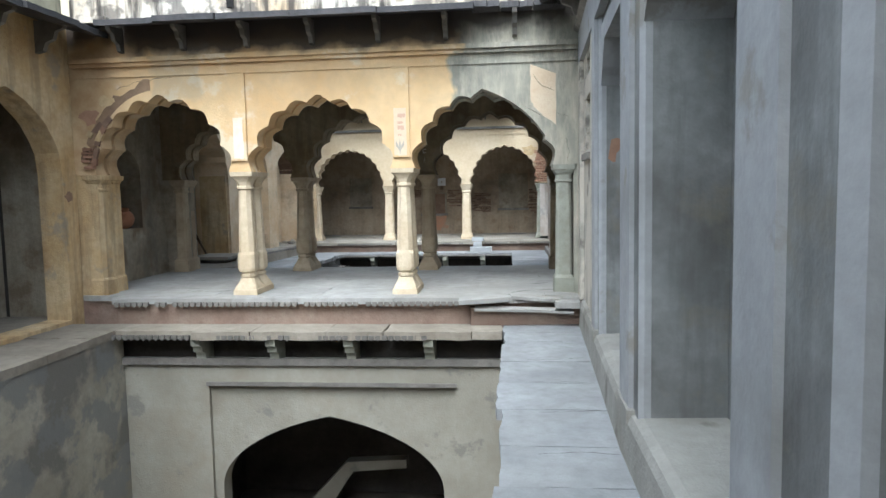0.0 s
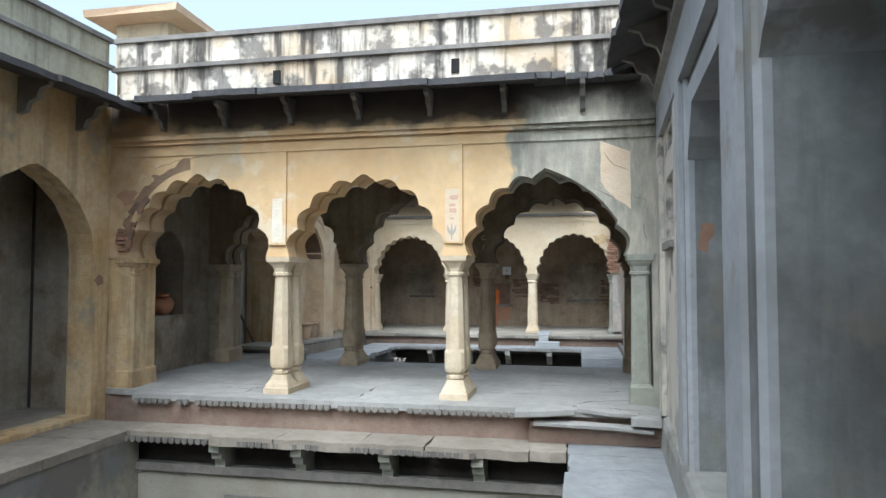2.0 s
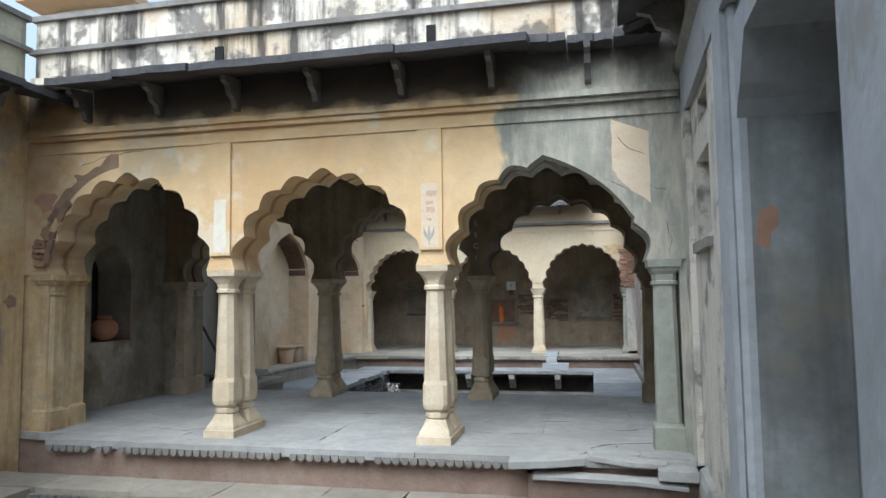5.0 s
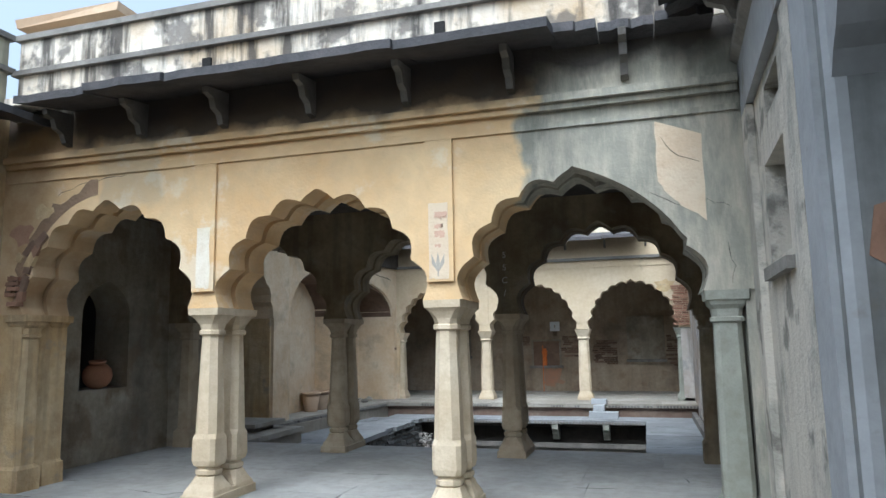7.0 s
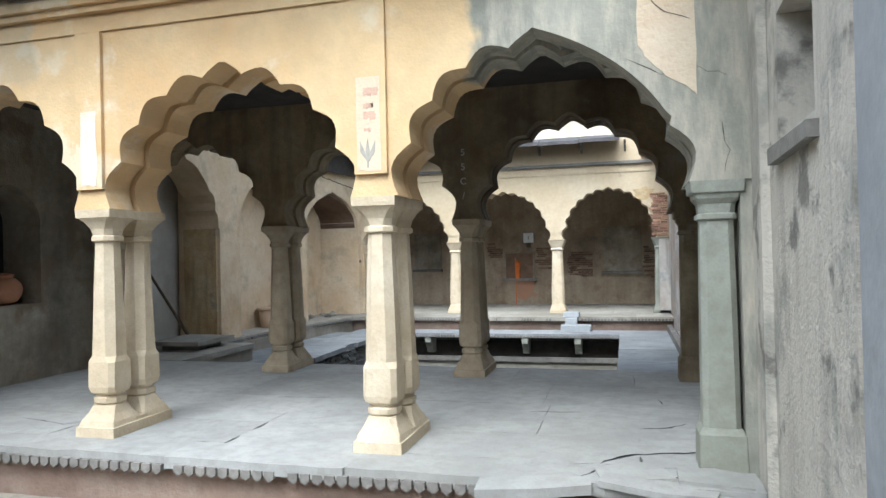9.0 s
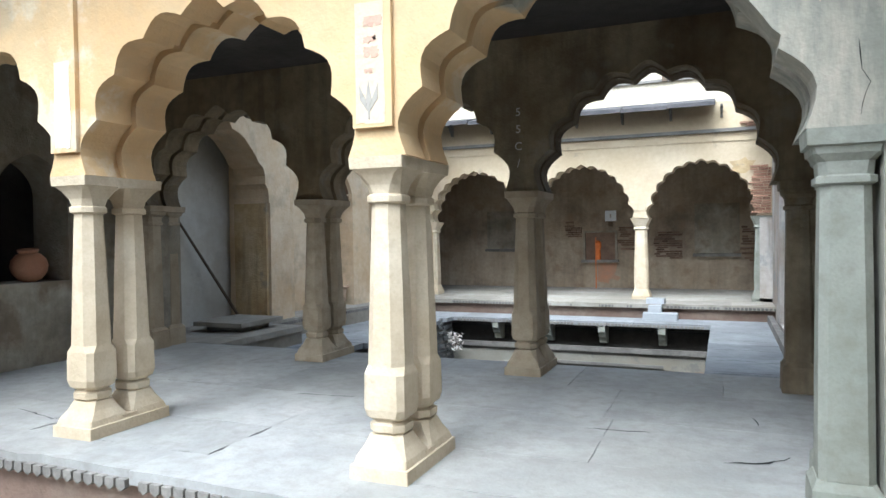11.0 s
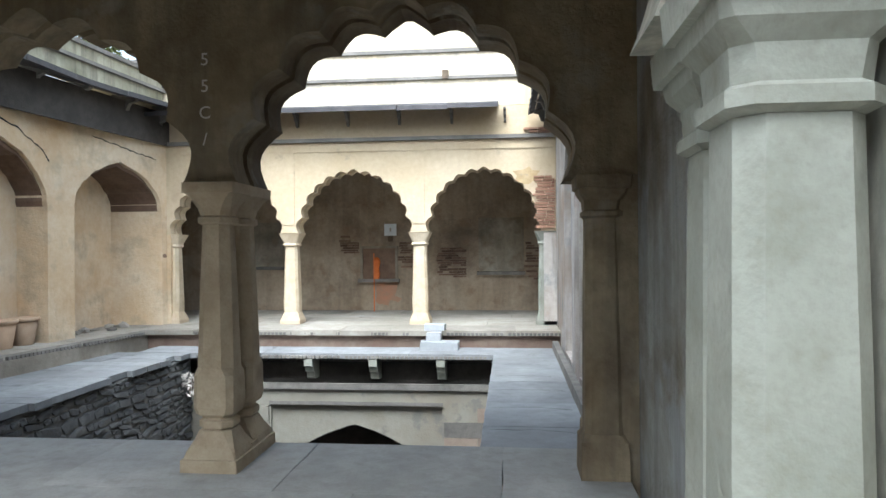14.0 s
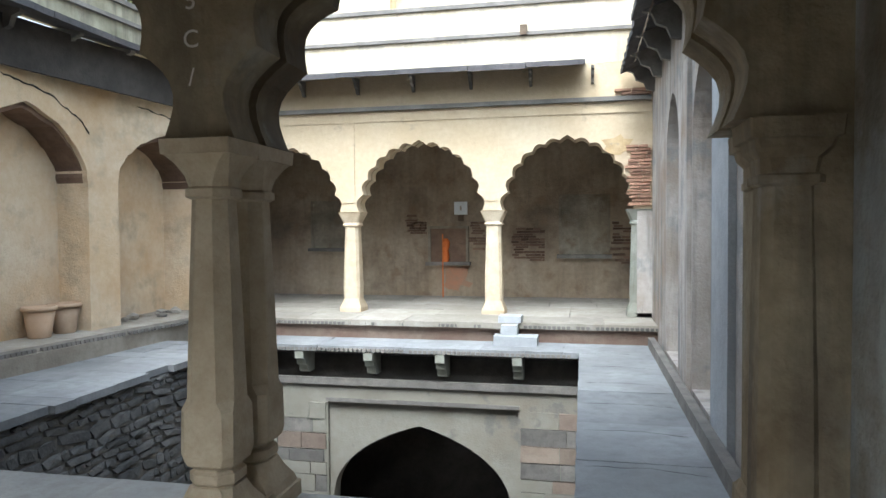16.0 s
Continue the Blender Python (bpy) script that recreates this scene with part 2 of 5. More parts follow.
M_ORANGE_FAINT = stone("faded_vermilion_smear", (0.5, 0.24, 0.14), (0.4, 0.26, 0.17), (0.32, 0.24, 0.17), vary=0)
M_WHITE = stone("white_enamel", (0.66, 0.69, 0.72), (0.74, 0.76, 0.78), (0.55, 0.57, 0.58), bump=0.03, rough=0.5)
M_WASH = stone("chalky_white_block", (0.4, 0.42, 0.44), (0.5, 0.52, 0.53), (0.32, 0.33, 0.33), vary=0.1)
M_LIME = stone("limewash_patch", (0.74, 0.68, 0.54), (0.8, 0.76, 0.66), (0.62, 0.52, 0.38), vary=0.02)
M_PINK = stone("faded_red_paint", (0.6, 0.4, 0.29), (0.64, 0.48, 0.36), (0.52, 0.3, 0.22), vary=0)
M_INK = stone("faded_grey_paint", (0.4, 0.37, 0.32), (0.5, 0.45, 0.37), (0.34, 0.31, 0.27), vary=0)
M_CHALK = stone("white_chalk_paint", (0.6, 0.56, 0.5), (0.66, 0.62, 0.56), (0.5, 0.46, 0.4), vary=0)
M_EARTH = stone("trodden_earth", (0.2, 0.18, 0.14), (0.27, 0.24, 0.19), (0.14, 0.12, 0.1), vary=0)
M_LEAF = stone("dry_green_leaf", (0.07, 0.1, 0.03), (0.11, 0.14, 0.05), (0.14, 0.13, 0.06), vary=0.3)
# Flat black for cracks and for the unlit inside of drain slots.
M_VOID = stone("void_black", (0.02, 0.019, 0.018), (0.03, 0.028, 0.026), (0.015, 0.015, 0.014), vary=0)


# ---- mesh helpers ----
def link_mesh(name, bm, mat, parent=None, label="", smooth=False):
    me = bpy.data.meshes.new(name)
    bmesh.ops.recalc_face_normals(bm, faces=bm.faces[:])
    bm.to_mesh(me)
    bm.free()
    me.materials.append(mat)
    if smooth:
        for p in me.polygons:
            p.use_smooth = True
    ob = new(name, me)
    if parent is not None:
        ob.parent = parent
    if label:
        ob["label"] = label
    return ob


def part(name, bm, mat, parent, label="", smooth=False):
    return link_mesh(name, bm, mat, parent, label, smooth)


def thing(name, label, category, group="", kind="", m=None):
    ob = tagged(new(name), label, category, group, kind)
    if m is not None:
        ob.matrix_basis = m
    return ob


def structure(name, bm, mat, label, category):
    return tagged(link_mesh(name, bm, mat), label, category, "", "structure")


def box(bm, x0, x1, y0, y1, z0, z1, jit=0.0):
    vs = [bm.verts.new((x + random.uniform(-jit, jit), y + random.uniform(-jit, jit), z + random.uniform(-jit, jit)))
          for x in (x0, x1) for y in (y0, y1) for z in (z0, z1)]
    for f in ((0, 1, 3, 2), (4, 6, 7, 5), (0, 4, 5, 1), (2, 3, 7, 6), (0, 2, 6, 4), (1, 5, 7, 3)):
        bm.faces.new([vs[i] for i in f])
    return bm


def prism(bm, pts, y0, y1, axis="y"):
    """A polygon in (u, z), pushed from y0 to y1: u is x for axis y, and y for axis x."""
    def at(u, d, z):
        return (u, d, z) if axis == "y" else (d, u, z)
    a = [bm.verts.new(at(u, y0, z)) for u, z in pts]
    b = [bm.verts.new(at(u, y1, z)) for u, z in pts]
    bm.faces.new(a)
    bm.faces.new(b[::-1])
    n = len(pts)
    for i in range(n):
        bm.faces.new((a[i], b[i], b[(i + 1) % n], a[(i + 1) % n]))
    return bm


def flat_poly(bm, pts, z0, z1):
    """A polygon in (x, y) between two heights."""
    a = [bm.verts.new((x, y, z0)) for x, y in pts]
    b = [bm.verts.new((x, y, z1)) for x, y in pts]
    bm.faces.new(a[::-1])
    bm.faces.new(b)
    n = len(pts)
    for i in range(n):
        bm.faces.new((a[i], a[(i + 1) % n], b[(i + 1) % n], b[i]))
    return bm


def foils(cx, hw, zs, rise, lobes=9, bulge=0.26):
    """The right-to-left curve of a lobed arch with a pointed crown."""
    pts = []
    n = lobes
    inner_w, inner_h = hw * 0.95, rise * 0.9
    ang = [math.pi * i / n for i in range(n + 1)]
    cusps = [(inner_w * math.cos(a), inner_h * (math.sin(a) ** 0.92 if math.sin(a) > 1e-6 else 0)) for a in ang]
    cusps[0], cusps[-1] = (hw, 0), (-hw, 0)
    for i in range(n):
        (xa, za), (xb, zb) = cusps[i], cusps[i + 1]
        mx, mz = (xa + xb) / 2, (za + zb) / 2
        dx, dz = xb - xa, zb - za
        ln = math.hypot(dx, dz)
        nx, nz = dz / ln, -dx / ln
        crown = i == n // 2
        for k in range(7):
            t = k / 7
            s = math.sin(math.pi * t) * ln * bulge
            if crown:
                s = ln * 0.36 * (1 - abs(2 * t - 1)) ** 0.8
            pts.append((cx + xa + dx * t + nx * s, zs + za + dz * t + nz * s))
    pts.append((cx - hw, zs))
    return pts


def pointed(cx, hw, zs, rise, steps=14):
    """A plain pointed arch, right to left."""
    c = hw * 0.8
    r = hw + c
    top = math.acos(c / r)
    right = [(r * math.cos(top * i / steps) - c, rise * math.sin(top * i / steps) / math.sin(top)) for i in range(steps)]
    return [(cx + x, zs + z) for x, z in right] + [(cx, zs + rise)] + [(cx - x, zs + z) for x, z in right[::-1]]


def arch_panel(bm, u0, u1, zs, ztop, curve, d0, d1, axis="y"):
    """A stretch of wall above springing height with an arch cut out of it."""
    pts = []
    if abs(curve[0][0] - u1) > 1e-3:
        pts.append((u1, zs))
    pts += curve
    if abs(curve[-1][0] - u0) > 1e-3:
        pts.append((u0, zs))
    pts += [(u0, ztop), (u1, ztop)]
    return prism(bm, pts, d0, d1, axis)


def ring(bm, a, c, z, cx=0.0, cy=0.0):
    """A square of half width a with corners cut by c, as a ring of eight."""
    b = a - c
    return [bm.verts.new((cx + x, cy + y, z)) for x, y in ((a, -b), (a, b), (b, a), (-b, a), (-a, b), (-a, -b), (-b, -a), (b, -a))]


def loft(bm, rows, cx=0.0, cy=0.0):
    rings = [ring(bm, a, c, z, cx, cy) for z, a, c in rows]
    for r, s in zip(rings, rings[1:]):
        for i in range(8):
            bm.faces.new((r[i], r[(i + 1) % 8], s[(i + 1) % 8], s[i]))
    bm.faces.new(rings[0][::-1])
    bm.faces.new(rings[-1])
    return bm


def wobble_line(x0, y0, x1, y1, n, amp):
    out = []
    for i in range(n + 1):
        t = i / n
        k = 0 if i in (0, n) else 1
        out.append((x0 + (x1 - x0) * t + k * random.uniform(-amp, amp), y0 + (y1 - y0) * t + k * random.uniform(-amp, amp)))
    return out


def rough_slab(x0, x1, y0, y1, z0, z1, amp=0.012, g=0.005):
    """A stone flag with uneven edges."""
    x0, x1, y0, y1 = x0 + g, x1 - g, y0 + g, y1 - g
    nx, ny = max(2, int((x1 - x0) / 0.14)), max(2, int((y1 - y0) / 0.14))
    pts = wobble_line(x0, y0, x1, y0, nx, amp)[:-1] + wobble_line(x1, y0, x1, y1, ny, amp * 0.4)[:-1] + wobble_line(x1, y1, x0, y1, nx, amp * 0.4)[:-1] + wobble_line(x0, y1, x0, y0, ny, amp)[:-1]
    d = random.uniform(-0.7, 0.7) * g
    return flat_poly(bmesh.new(), pts, z0, z1 + d)


# ---- large structure ----
ZP = 0.34          # top of the raised platforms
YA, YB, YC = 8.72, 11.48, 18.85   # fronts of the three arcades
XW, XE = -5.85, 0.86              # side walls of the first court
XW2, XE2 = -6.0, 1.02             # side walls of the second court

bm = bmesh.new()
box(bm, -400, 400, -400, 400, -3.6, -3.4)
structure("ground", bm, M_EARTH, "bare trodden earth spreading out round the ruin", "ground")

# pit floors
structure("floor_pit_first", box(bmesh.new(), -5.6, 0.6, -2.6, 8.6, -3.4, -3.2), M_EARTH, "dusty stone floor of the sunken first court", "floor")
structure("floor_pit_second", box(bmesh.new(), -5.0, 0.6, 11.9, 17.9, -3.4, -3.2), M_EARTH, "dusty stone floor of the sunken second court", "floor")

# pit side walls, first court
structure("wall_pit_west", box(bmesh.new(), -5.85, -4.98, -2.6, 8.18, -3.3, -0.09), M_MOTTLE, "peeling damp plaster wall of the sunken court", "wall")
structure("wall_pit_east", box(bmesh.new(), -0.02, 0.84, -2.6, 8.18, -3.3, -0.09), M_PIT, "plastered retaining wall under the stone walkway", "wall")


def pit_front(name, y, x0, x1, cx, hw, zs, rise, px0, px1, pz, depth, mat):
    """Retaining wall with a sunk panel and a pointed arch that leads to a dark room below."""
    bm = bmesh.new()
    box(bm, x0, px0, y, y + 0.3, -3.3, pz)
    box(bm, px1, x1, y, y + 0.3, -3.3, pz)
    box(bm, x0, x1, y, y + 0.3, pz, -0.42)
    wall = structure(name, bm, mat, "plastered retaining wall with a sunk panel round a pointed arch", "wall")
    bm = bmesh.new()
    yp = y + 0.06
    arch_panel(bm, px0, px1, zs, pz, pointed(cx, hw, zs, rise), yp, y + 0.3)
    box(bm, px0, cx - hw, yp, y + 0.3, -3.3, zs)
    box(bm, cx + hw, px1, yp, y + 0.3, -3.3, zs)
    part("panel", bm, M_PIT, wall, "pale plaster panel with a pointed arch")
    bm = bmesh.new()
    box(bm, x0, x1, y - 0.05, y - 0.002, -0.47, -0.38)
    box(bm, px0 - 0.02, px1 + 0.02, y - 0.03, y - 0.001, pz - 0.012, pz + 0.035)
    part("moulding", bm, M_EDGE, wall, "dark stone string course")
    # shade below the overhanging flags, laid on as a near-black strip
    part("soot_recess", box(bmesh.new(), x0, x1, y + 0.19, y + 0.2, -0.419, -0.1), M_NEAR_BLACK, wall, "recess under the ledge, its shade painted near-black")
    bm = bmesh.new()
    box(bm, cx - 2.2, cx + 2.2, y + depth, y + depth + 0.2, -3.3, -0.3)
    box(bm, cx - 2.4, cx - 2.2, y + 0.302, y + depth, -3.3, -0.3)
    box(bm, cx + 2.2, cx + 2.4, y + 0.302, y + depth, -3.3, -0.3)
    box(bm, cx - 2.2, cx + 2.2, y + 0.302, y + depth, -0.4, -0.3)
    # the room's lack of light is put into its near-black colour
    part("vault_room", bm, M_NEAR_BLACK, wall, "vaulted room behind the arch, its darkness painted in")
    return wall


pit_a = pit_front("wall_pit_north", 8.18, -5.85, 0.84, -2.31, 1.44, -2.1, 0.95, -3.86, -0.7, -0.73, 2.6, M_PIT)
pit_b = pit_front("wall_pit_second_north", 17.6, -5.2, 1.0, -2.03, 1.2, -2.0, 1.0, -3.28, -0.73, -0.69, 2.6, M_PIT)
part("stair_wall", prism(bmesh.new(), [(-3.24, -3.2), (-2.55, -2.45), (-1.62, -2.4), (-1.62, -2.53), (-2.45, -2.6), (-2.85, -3.2)], 9.95, 10.15), M_PIT, pit_a, "pale low stair wall")

# masonry under the two platforms
structure("wall_pit_second_south", box(bmesh.new(), -6.2, 0.9, 11.75, 12.0, -3.3, 0.27), M_RUBBLE, "retaining wall under the pillared platform", "wall")
structure("wall_pit_second_east", box(bmesh.new(), 0.06, 1.0, 12.0, 17.6, -3.3, -0.01), M_RUBBLE, "retaining wall under the second walkway", "wall")

# platform cores
structure("platform_core", box(box(bmesh.new(), -5.2, 0.86, 8.46, 8.74, -0.3, 0.27), -6.2, 0.9, 8.741, 12.0, -0.3, 0.27), M_RED, "low riser of reddish sandstone under the pillared platform", "platform")
structure("platform_core_far", box(bmesh.new(), -6.8, 1.05, 18.1, 21.6, -0.3, 0.27), M_RED, "low riser of reddish sandstone under the far platform", "platform")
structure("platform_core_west", box(box(bmesh.new(), -6.8, -5.3, 12.0, 13.8, -0.3, 0.27), -6.8, -5.89, 13.801, 18.1, -0.3, 0.27), M_LEDGE, "low plastered riser below the west ledge", "platform")
structure("wall_pit_second_west", box(bmesh.new(), -5.3, -4.52, 12.0, 17.6, -3.3, -0.01), M_MORTAR, "rubble retaining wall of the second sunken court", "wall")
structure("ledge_core_north", box(bmesh.new(), -5.85, 0.85, 8.385, 8.46, -0.41, -0.09), M_MORTAR, "rubble bedding under the ledge", "ledge")
structure("ledge_core_second", box(bmesh.new(), -5.3, 1.0, 17.81, 18.1, -0.41, -0.01), M_MORTAR, "rubble bedding under the ledge", "ledge")


# ---- arcades ----
def arcade(name, y, thick, bays, zs, ztop, mat, label, lobes=9, plain_last=False):
    """Lobed arches whose reveal has a sunk groove between a front and a back band."""
    wall = thing(name, label, "arcade wall", "", "structure")
    b1, b2 = y + thick * 0.42, y + thick * 0.55
    for i, (u0, u1, cx, hw, rise) in enumerate(bays):
        for piece, d0, d1, grow in (("arch_bay", y, b1 - 0.0005, 0.0), ("groove", b1, b2, 0.045), ("back_band", b2 + 0.0005, y + thick, 0.0)):
            curve = foils(cx, hw + grow, zs, rise + grow, lobes)
            if plain_last and grow == 0.0 and d0 == y and i == len(bays) - 1:
                n = len(curve) // 2
                right = [p for p in pointed(cx, hw, zs, rise, 20)[:21] if p[1] > zs + 0.42 * rise]
                curve = [p for p in curve[:n] if p[1] <= zs + 0.4 * rise] + right + [p for p in curve[n:] if p[0] < cx - 0.02]
            part(piece, arch_panel(bmesh.new(), u0, u1, zs, ztop, curve, d0, d1), mat, wall)
    return wall


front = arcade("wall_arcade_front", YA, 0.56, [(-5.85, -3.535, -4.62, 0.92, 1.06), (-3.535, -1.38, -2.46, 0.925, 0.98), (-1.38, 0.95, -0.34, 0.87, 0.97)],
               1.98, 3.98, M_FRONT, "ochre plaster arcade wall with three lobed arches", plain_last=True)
middle = arcade("wall_arcade_middle", YB, 0.5, [(-6.2, -3.6, -4.75, 0.98, 1.05), (-3.6, -1.4, -2.5, 0.94, 1.05), (-1.4, 0.98, -0.335, 0.915, 1.05)],
                1.96, 3.98, M_OILY, "soot-stained arcade wall with three lobed arches")
far = arcade("wall_arcade_far", YC, 0.4, [(-6.6, -3.4, -4.5, 0.95, 1.08), (-3.4, -1.21, -2.3, 0.94, 1.1), (-1.21, 1.02, -0.14, 0.92, 1.1)],
             1.86, 3.9, M_FARFRONT, "pale ochre arcade wall with three lobed arches", 13)

# sunk frames and raised bands on the front arcade
bm = bmesh.new()
for cx in (-3.535, -1.38):
    box(bm, cx - 0.11, cx + 0.11, YA - 0.03, YA - 0.001, 2.12, 3.25)
box(bm, -5.8, 0.84, YA - 0.02, YA - 0.001, 3.255, 3.3)
part("raised_band", bm, M_FRONT, front)
bm = bmesh.new()
box(bm, -5.8, 0.84, YA - 0.09, YA - 0.001, 3.44, 3.5)
box(bm, -5.8, 0.84, YA - 0.05, YA - 0.001, 3.39, 3.438)
part("string_course", bm, M_FRONT, front)
bm = bmesh.new()
for cx in (-3.4, -1.21):
    box(bm, cx - 0.1, cx + 0.1, YC - 0.015, YC - 0.001, 2.0, 3.2)
box(bm, -6.5, 1.0, YC - 0.02, YC - 0.001, 3.2, 3.25)
part("raised_band", bm, M_FARFRONT, far)
bm = bmesh.new()
box(bm, -6.5, 1.0, YC - 0.07, YC - 0.001, 3.36, 3.42)
part("string_course", bm, M_EDGE, far)

# pier walls at the ends of the arcades, below the springing
structure("pier_front_west", box(bmesh.new(), -6.2, -5.56, YA + 0.03, YA + 0.56, 0.0, 1.98), M_OCHRE, "damp ochre plaster pier at the arcade end", "pier")
structure("pier_front_east", box(bmesh.new(), 0.8, 1.3, YA + 0.02, YA + 0.56, 0.0, 1.98), M_FRONT, "flaking grey plaster pier at the arcade end", "pier")
structure("pier_middle_east", box(bmesh.new(), 0.72, 1.3, YB + 0.02, YB + 0.5, 0.1, 1.96), M_OILY, "smoke-stained pier at the arcade end", "pier")
structure("pier_middle_west", box(bmesh.new(), -6.3, -5.75, YB + 0.02, YB + 0.5, 0.1, 1.96), M_HALL, "smoke-stained pier at the arcade end", "pier")
structure("pier_far_east", box(bmesh.new(), 0.82, 1.3, YC + 0.02, YC + 0.4, 0.1, 1.86), M_EASTPALE, "pale plaster pier at the far arcade end", "pier")
structure("pier_far_west", box(bmesh.new(), -6.9, -5.47, YC + 0.001, YC + 0.4, 0.1, 1.86), M_CREAM, "pale plaster pier at the far arcade end", "pier")

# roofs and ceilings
structure("ceiling_hall", box(bmesh.new(), -6.9, 1.3, YA + 0.561, YB - 0.001, 3.3, 3.98), M_NEAR_BLACK, "near-black stone ceiling of the pillared hall", "ceiling")
structure("roof_hall", box(bmesh.new(), -6.9, 1.3, YA + 0.3, YB + 0.5, 3.982, 4.1), M_PIT, "lime terrace roof of the pillared hall", "roof")
structure("ceiling_far", box(bmesh.new(), -6.9, 1.3, YC + 0.401, 21.5, 3.2, 3.9), M_NEAR_BLACK, "near-black ceiling of the far hall", "ceiling")
structure("wall_far_back", box(bmesh.new(), -7.0, 1.4, 21.5, 21.8, 0.0, 3.9), M_FARBACK, "brown mottled plaster back wall with bare brick", "wall")
structure("wall_far_west", box(bmesh.new(), -7.0, -6.6, YC + 0.4, 21.5, 0.0, 3.9), M_HALL, "dark mottled plaster side wall", "wall")
structure("wall_far_east", box(bmesh.new(), 1.02, 1.4, YC + 0.4, 21.5, 0.0, 3.9), M_HALL, "dark mottled plaster side wall", "wall")
structure("wall_hall_east", box(bmesh.new(), 0.95, 1.4, YA + 0.56, YB, 0.0, 3.98), M_PIER, "stained plaster side wall of the hall", "wall")


# ---- side walls of the first court ----
def ragged(curve, amp=0.03):
    """Broken plaster edge: the curve shaken, but for its feet."""
    rnd = random.Random(int(abs(curve[0][0]) * 97))
    return [curve[0]] + [(u + rnd.uniform(-amp, amp), z + rnd.uniform(-amp, amp)) for u, z in curve[1:-1]] + [curve[-1]]


def side_wall(name, xf, xb, y0, y1, openings, ztop, mat, label):
    """A wall along y with openings (y0, y1, sill, spring, rise)."""
    wall = thing(name, label, "wall", "", "structure")
    lo = y0
    for a, b, sill, zs, rise in openings:
        part("pier", box(bmesh.new(), xf, xb, lo, a, -0.09, ztop), mat, wall)
        bm = bmesh.new()
        if sill > -0.09:
            box(bm, xf, xb, a, b, -0.09, sill)
        arch_panel(bm, a, b, zs, ztop, ragged(pointed((a + b) / 2, (b - a) / 2 - 0.0005, zs, rise), 0.012), xf, xb, "x")
        part("arch", bm, mat, wall)
        lo = b
    part("pier", box(bmesh.new(), xf, xb, lo, y1, -0.09, ztop), mat, wall)
    return wall


wall_w = side_wall("wall_west", XW, XW - 0.35, -2.6, YA - 0.001, [(0.0, 1.85, 0.05, 2.0, 1.0), (2.2, 4.05, 0.05, 2.0, 1.0), (4.4, 6.25, 0.05, 2.0, 1.0), (6.6, 8.45, 0.05, 2.0, 1.0)], 4.05, M_OCHRE, "damp ochre plaster wall with pointed arched recesses")
# darker hall plaster puts the recesses' dimness into the colour
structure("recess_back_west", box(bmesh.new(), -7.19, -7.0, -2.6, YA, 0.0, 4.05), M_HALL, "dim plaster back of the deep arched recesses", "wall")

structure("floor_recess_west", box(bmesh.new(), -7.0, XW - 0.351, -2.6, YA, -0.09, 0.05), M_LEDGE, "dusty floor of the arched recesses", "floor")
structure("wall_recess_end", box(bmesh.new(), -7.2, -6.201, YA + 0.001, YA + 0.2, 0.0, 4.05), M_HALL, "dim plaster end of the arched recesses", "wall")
# east wall: piers in steps with deep recesses between; it swings out north of the second pier
def east_face(y):
    return 0.70 + 0.036 * max(0.0, y - 4.3)


def lean_east(bm):
    """Shift a mesh built from the wall face (x = 0) on to the swinging wall line."""
    for v in bm.verts:
        v.co.x += east_face(v.co.y)
    return bm


def run_east(profile, y0, y1):
    """A profile in (depth, z) drawn along the wall."""
    bm = bmesh.new()
    rows = [[bm.verts.new((d, y, z)) for d, z in profile] for y in ([y0, 4.3, y1] if y0 < 4.3 < y1 else [y0, y1])]
    n = len(profile)
    for a, b in zip(rows, rows[1:]):
        for i in range(n):
            bm.faces.new((a[i], b[i], b[(i + 1) % n], a[(i + 1) % n]))
    bm.faces.new(rows[0])
    bm.faces.new(rows[-1][::-1])
    return lean_east(bm)


def slab_profile(d0, d1, z0, z1):
    return [(d0, z0), (d0, z1), (d1, z1), (d1, z0)]


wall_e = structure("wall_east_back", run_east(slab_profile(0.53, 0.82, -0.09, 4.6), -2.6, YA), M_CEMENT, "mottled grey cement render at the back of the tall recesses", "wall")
head_e = structure("wall_east_head", run_east(slab_profile(0.0, 0.528, 3.2, 4.05), -2.6, YA - 0.002), M_CEMENT_PALE, "pale grey cement band over the recesses", "wall")
part("groove", run_east(slab_profile(0.07, 0.527, 3.1, 3.199), -2.6, 6.7), M_CEMENT, head_e, "sunk shadow groove over the recess heads")
part("cornice", run_east([(-0.05, 3.62), (-0.05, 3.68), (-0.001, 3.72), (-0.001, 3.58)], -2.6, YA - 0.01), M_EDGE, head_e, "weathered stone cornice strip")
structure("plinth_east", run_east([(-0.02, -0.02), (-0.012, 0.25), (0.01, 0.3), (0.06, 0.325), (0.3, 0.33), (0.529, 0.335), (0.529, -0.02)], -2.6, 8.36), M_SILL, "worn pale cement sill along the walkway", "plinth")
